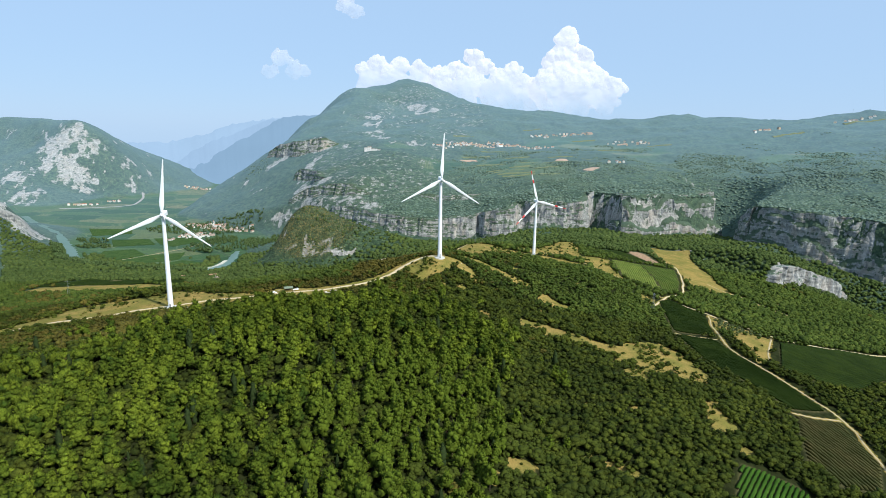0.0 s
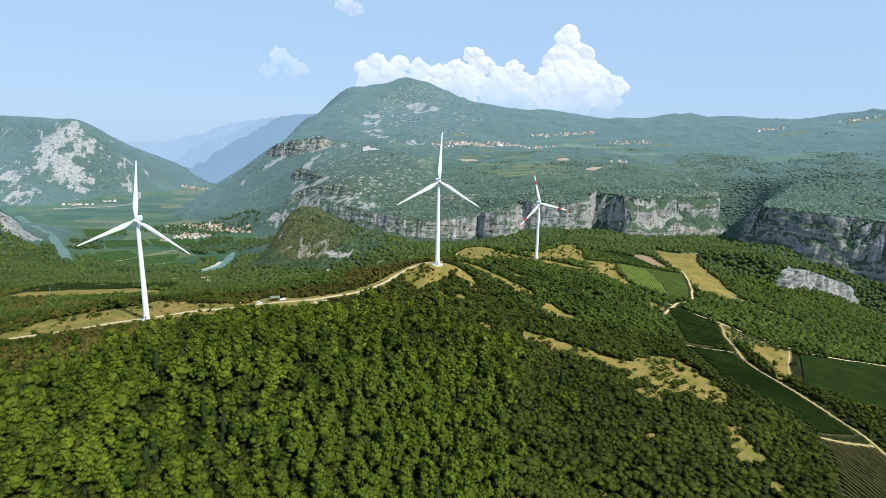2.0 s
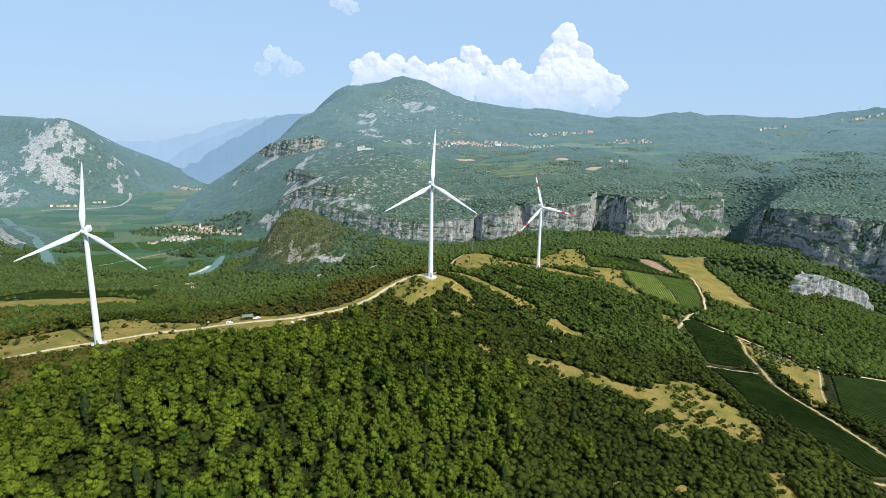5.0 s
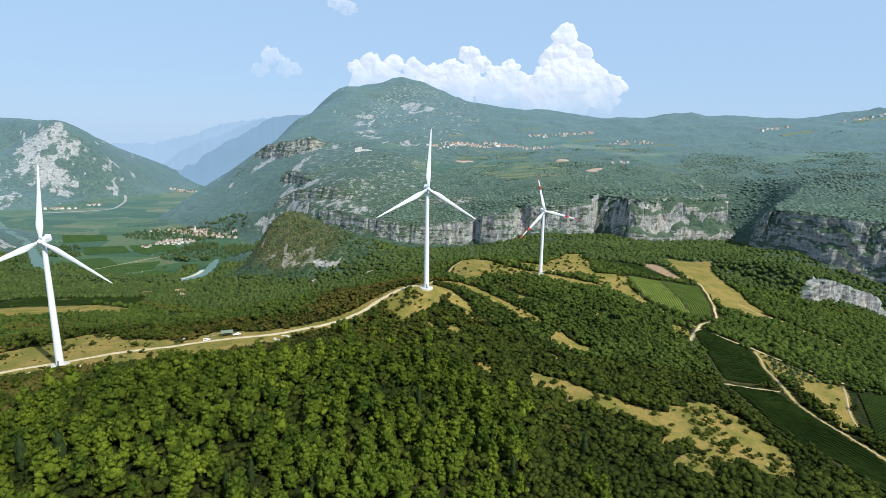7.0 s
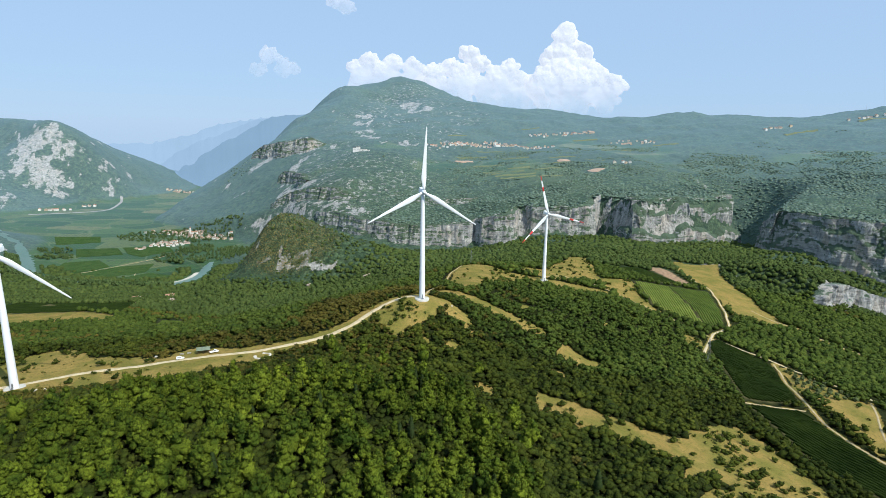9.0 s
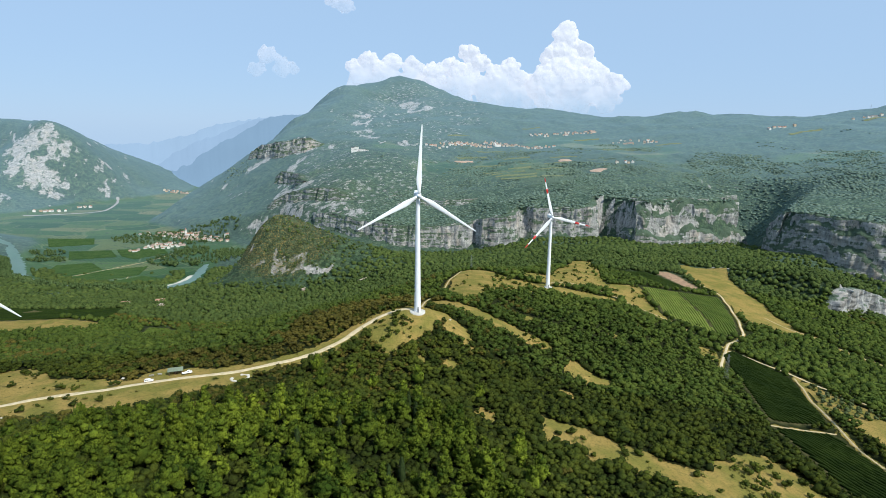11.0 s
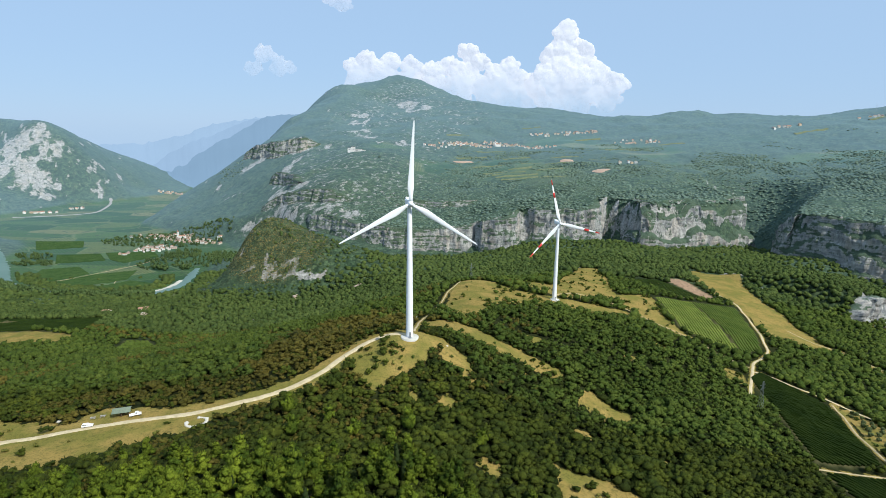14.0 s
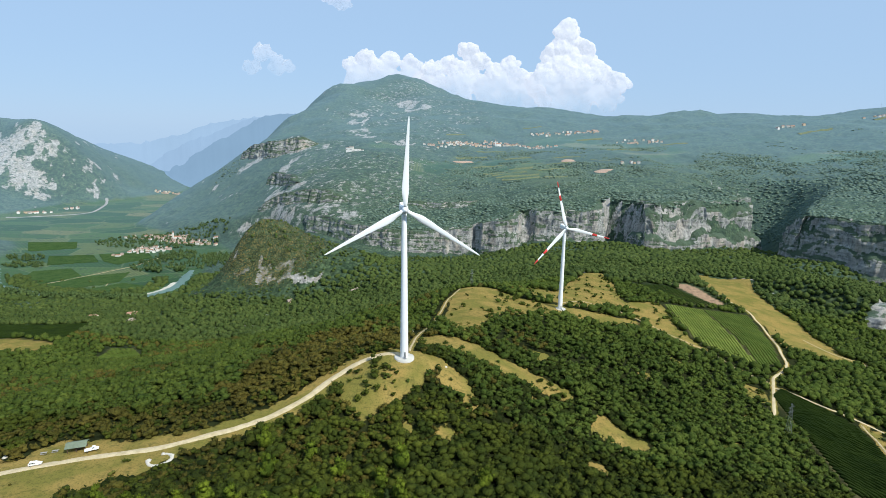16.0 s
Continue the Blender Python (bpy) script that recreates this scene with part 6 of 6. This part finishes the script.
# ---- service box beside the track behind the turbine ----
cab = thing("service_cabin", pose(-12.5, 622, float(ground(-12.5, 622)[0]), 0, 0, 20), "small white service cabin beside the track behind the turbine", "cabin")
bm = bmesh.new()
box(bm, (2.6, 2.2, 2.9), (0, 0, 1.1), bevel=0.05)
part("body", bm, TURBINE_WHITE, cab)
bm = bmesh.new()
box(bm, (2.9, 2.5, 0.15), (0, 0, 2.6), bevel=0.04)
part("roof", bm, CONCRETE, cab)
bm = bmesh.new()
box(bm, (0.9, 0.06, 2.0), (0.3, -1.12, 1.1), bevel=0.01)
part("door", bm, STEEL, cab)

# ---- far ranges in the valley's mouth ----
def far_range(name, reach, crest, tint, seed):
    """A distant ridge, its blue haze painted as glow. crest: bearing in degrees from +y and height in degrees over the
    eye's level.
    """
    b = np.arange(crest[0][0], crest[-1][0], 0.12)
    e = np.interp(b, [c[0] for c in crest], [c[1] for c in crest])
    e = e + 0.16 * fbm(b * 10, b * 0, 9, 4, seed, True) - 0.05
    rows = []
    for q in np.linspace(0, 1, 14):
        r = reach - 330 * (1 - q)
        bumps = 26 * fbm(b * 30, np.full_like(b, 40 * q), 20, 4, seed + 3, True) * (1 - q)
        z = -300 + (120 + reach * np.tan(np.radians(e)) + 300) * q ** 0.8 + bumps
        rows.append(np.stack([(r + bumps) * np.sin(np.radians(b)), 130 + (r + bumps) * np.cos(np.radians(b)), z], -1))
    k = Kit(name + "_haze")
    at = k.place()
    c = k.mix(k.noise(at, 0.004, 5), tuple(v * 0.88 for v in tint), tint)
    # nearly black base; the hazy blue comes from emission
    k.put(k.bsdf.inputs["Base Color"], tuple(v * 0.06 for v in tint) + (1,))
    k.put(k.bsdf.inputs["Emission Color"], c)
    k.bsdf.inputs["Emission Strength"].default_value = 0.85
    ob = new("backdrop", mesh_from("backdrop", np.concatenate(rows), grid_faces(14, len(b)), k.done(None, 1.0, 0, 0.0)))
    return tagged(ob, "far mountain range with pale blue haze painted as glow", "mountains", kind="structure")


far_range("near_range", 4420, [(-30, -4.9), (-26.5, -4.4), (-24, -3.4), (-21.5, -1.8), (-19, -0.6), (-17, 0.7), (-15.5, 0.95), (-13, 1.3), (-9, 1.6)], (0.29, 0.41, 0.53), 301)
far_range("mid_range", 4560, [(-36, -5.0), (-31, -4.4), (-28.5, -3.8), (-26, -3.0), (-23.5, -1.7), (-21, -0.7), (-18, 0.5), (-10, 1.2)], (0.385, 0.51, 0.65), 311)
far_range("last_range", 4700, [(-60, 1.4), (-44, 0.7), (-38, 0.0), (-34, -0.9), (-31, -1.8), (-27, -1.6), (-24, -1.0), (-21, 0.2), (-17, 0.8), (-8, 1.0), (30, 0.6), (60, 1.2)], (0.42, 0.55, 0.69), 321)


# ---- clouds ----
def cloud_white(name, low, high, thick):
    """White vapour, its brightness partly painted as glow, that melts away between two heights over the cloud's base.
    """
    k = Kit(name)
    at = k.place()
    soft = k.noise(at, 0.007, 6, 0.62)
    fine = k.noise(at, 0.02, 5, 0.65)
    k.put(k.bsdf.inputs["Base Color"], (0.24, 0.23, 0.23, 1))
    # emission stands in for sunlight scattered in the cloud and softens its shading
    k.put(k.bsdf.inputs["Emission Color"], (0.82, 0.82, 0.86, 1))
    k.bsdf.inputs["Emission Strength"].default_value = 0.68
    sep = k.n.new("ShaderNodeSeparateXYZ")
    k.l.new(at, sep.inputs[0])
    rise = k.math("DIVIDE", k.math("SUBTRACT", sep.outputs[2], low), high - low)
    rise = k.math("ADD", rise, k.math("MULTIPLY", k.math("SUBTRACT", soft, 0.5), 1.1))
    k.put(k.bsdf.inputs["Alpha"], k.math("MULTIPLY", k.ramp(rise, (0.0, 0.0), (1.0, 1.0)), k.ramp(fine, (0.2, thick * 0.55), (0.7, thick))))
    k.bump(fine, 0.2, 18)
    return k.done(None, 1.0, 0, 0.0)


bm = bmesh.new()
bmesh.ops.create_icosphere(bm, subdivisions=2, radius=1)
BALL_V, BALL_F = np.array([v.co[:] for v in bm.verts]), np.array([[v.index for v in f.verts] for f in bm.faces])
bm.free()


def cloud(puffs, base, melt, depth, seed, thick, label, count=18):
    """Heaped puffs: bearing, elevation and radius in degrees; it melts away over so many degrees above its base."""
    rng = np.random.RandomState(seed)
    foot = 122 + depth * math.tan(math.radians(base))
    vs, fs, n = [], [], 0
    for b, e, r in puffs:
        for i in range(count):
            rr = r * (0.95 if i == 0 else rng.uniform(0.25, 0.55))
            a = rng.uniform(-0.3, 3.44)
            bb, ee = (b, e) if i == 0 else (b + rng.uniform(0.5, 0.9) * r * math.cos(a), e + rng.uniform(0.5, 0.8) * r * math.sin(a))
            size = depth * math.radians(rr)
            c = np.array([depth * math.tan(math.radians(bb)), 130 + depth + rng.uniform(-30, 30), 122 + depth * math.tan(math.radians(ee)) / math.cos(math.radians(bb)) - foot])
            w = BALL_V * size + c
            vs.append(BALL_V * size * (1 + 0.45 * fbm(w[:, 0] + w[:, 1], w[:, 2], size * 0.9, 4, seed + 1)[:, None]) * np.array([1, 0.45, 1]) + c)
            fs.append(BALL_F + n)
            n += len(BALL_V)
    ob = new("cloud", mesh_from("cloud", np.concatenate(vs), np.concatenate(fs), cloud_white("cloud_vapour", 0, depth * math.radians(melt), thick)))
    ob.location.z = foot
    skin = ob.modifiers.new("skin", "REMESH")
    skin.mode, skin.voxel_size, skin.use_smooth_shade = "VOXEL", 7, True
    for size, swell in ((80, 34), (30, 9)):
        billow = bpy.data.textures.new("billow", "CLOUDS")
        billow.noise_scale, billow.noise_depth = size, 2
        push = ob.modifiers.new("billow", "DISPLACE")
        push.texture, push.strength, push.mid_level = billow, swell, 0.5
    return tagged(ob, label, "cloud", "clouds", "structure")


cloud([(11.2, 8.5, 1.1), (12.2, 7.0, 1.3), (10.6, 6.4, 1.4), (13.2, 5.4, 1.3), (14.6, 4.6, 1.3), (12.0, 4.6, 1.9), (9.8, 4.2, 1.6), (15.8, 4.0, 1.2), (10.0, 2.6, 1.6), (12.5, 2.6, 1.7), (15.2, 2.8, 1.5)], 1.2, 5.0, 4700, 401, 0.95, "tall white cumulus cloud over the hills")
cloud([(2.3, 6.8, 0.9), (3.4, 6.0, 0.9), (0.6, 5.6, 0.9), (6.2, 5.6, 0.9), (5.0, 4.6, 1.2), (7.2, 4.4, 1.0), (-1.0, 5.3, 0.9), (2.0, 4.8, 1.3), (-1.0, 3.8, 1.5), (1.5, 3.4, 1.6), (4.2, 3.2, 1.7), (6.6, 2.8, 1.7), (8.6, 2.6, 1.5)], 1.6, 4.4, 4720, 411, 0.9, "white cumulus bank behind the mountain")
cloud([(-3.0, 5.6, 0.9), (-5.0, 5.9, 0.9), (-7.2, 6.0, 0.9), (-8.6, 5.5, 0.7), (-6.0, 5.0, 1.0), (-8.0, 4.2, 1.2), (-5.4, 4.0, 1.4), (-3.0, 4.0, 1.3)], 2.6, 3.8, 4740, 421, 0.8, "flat white cloud bank behind the mountain")
cloud([(-10.9, 12.4, 0.6), (-10.2, 11.2, 0.8), (-9.3, 10.7, 0.7)], 8.8, 5.0, 4740, 431, 0.5, "thin small white cloud high up")
cloud([(-16.4, 6.2, 0.9), (-15.0, 5.2, 0.9), (-17.5, 5.0, 0.7)], 3.6, 5.5, 4740, 441, 0.45, "faint white cloud in the haze")
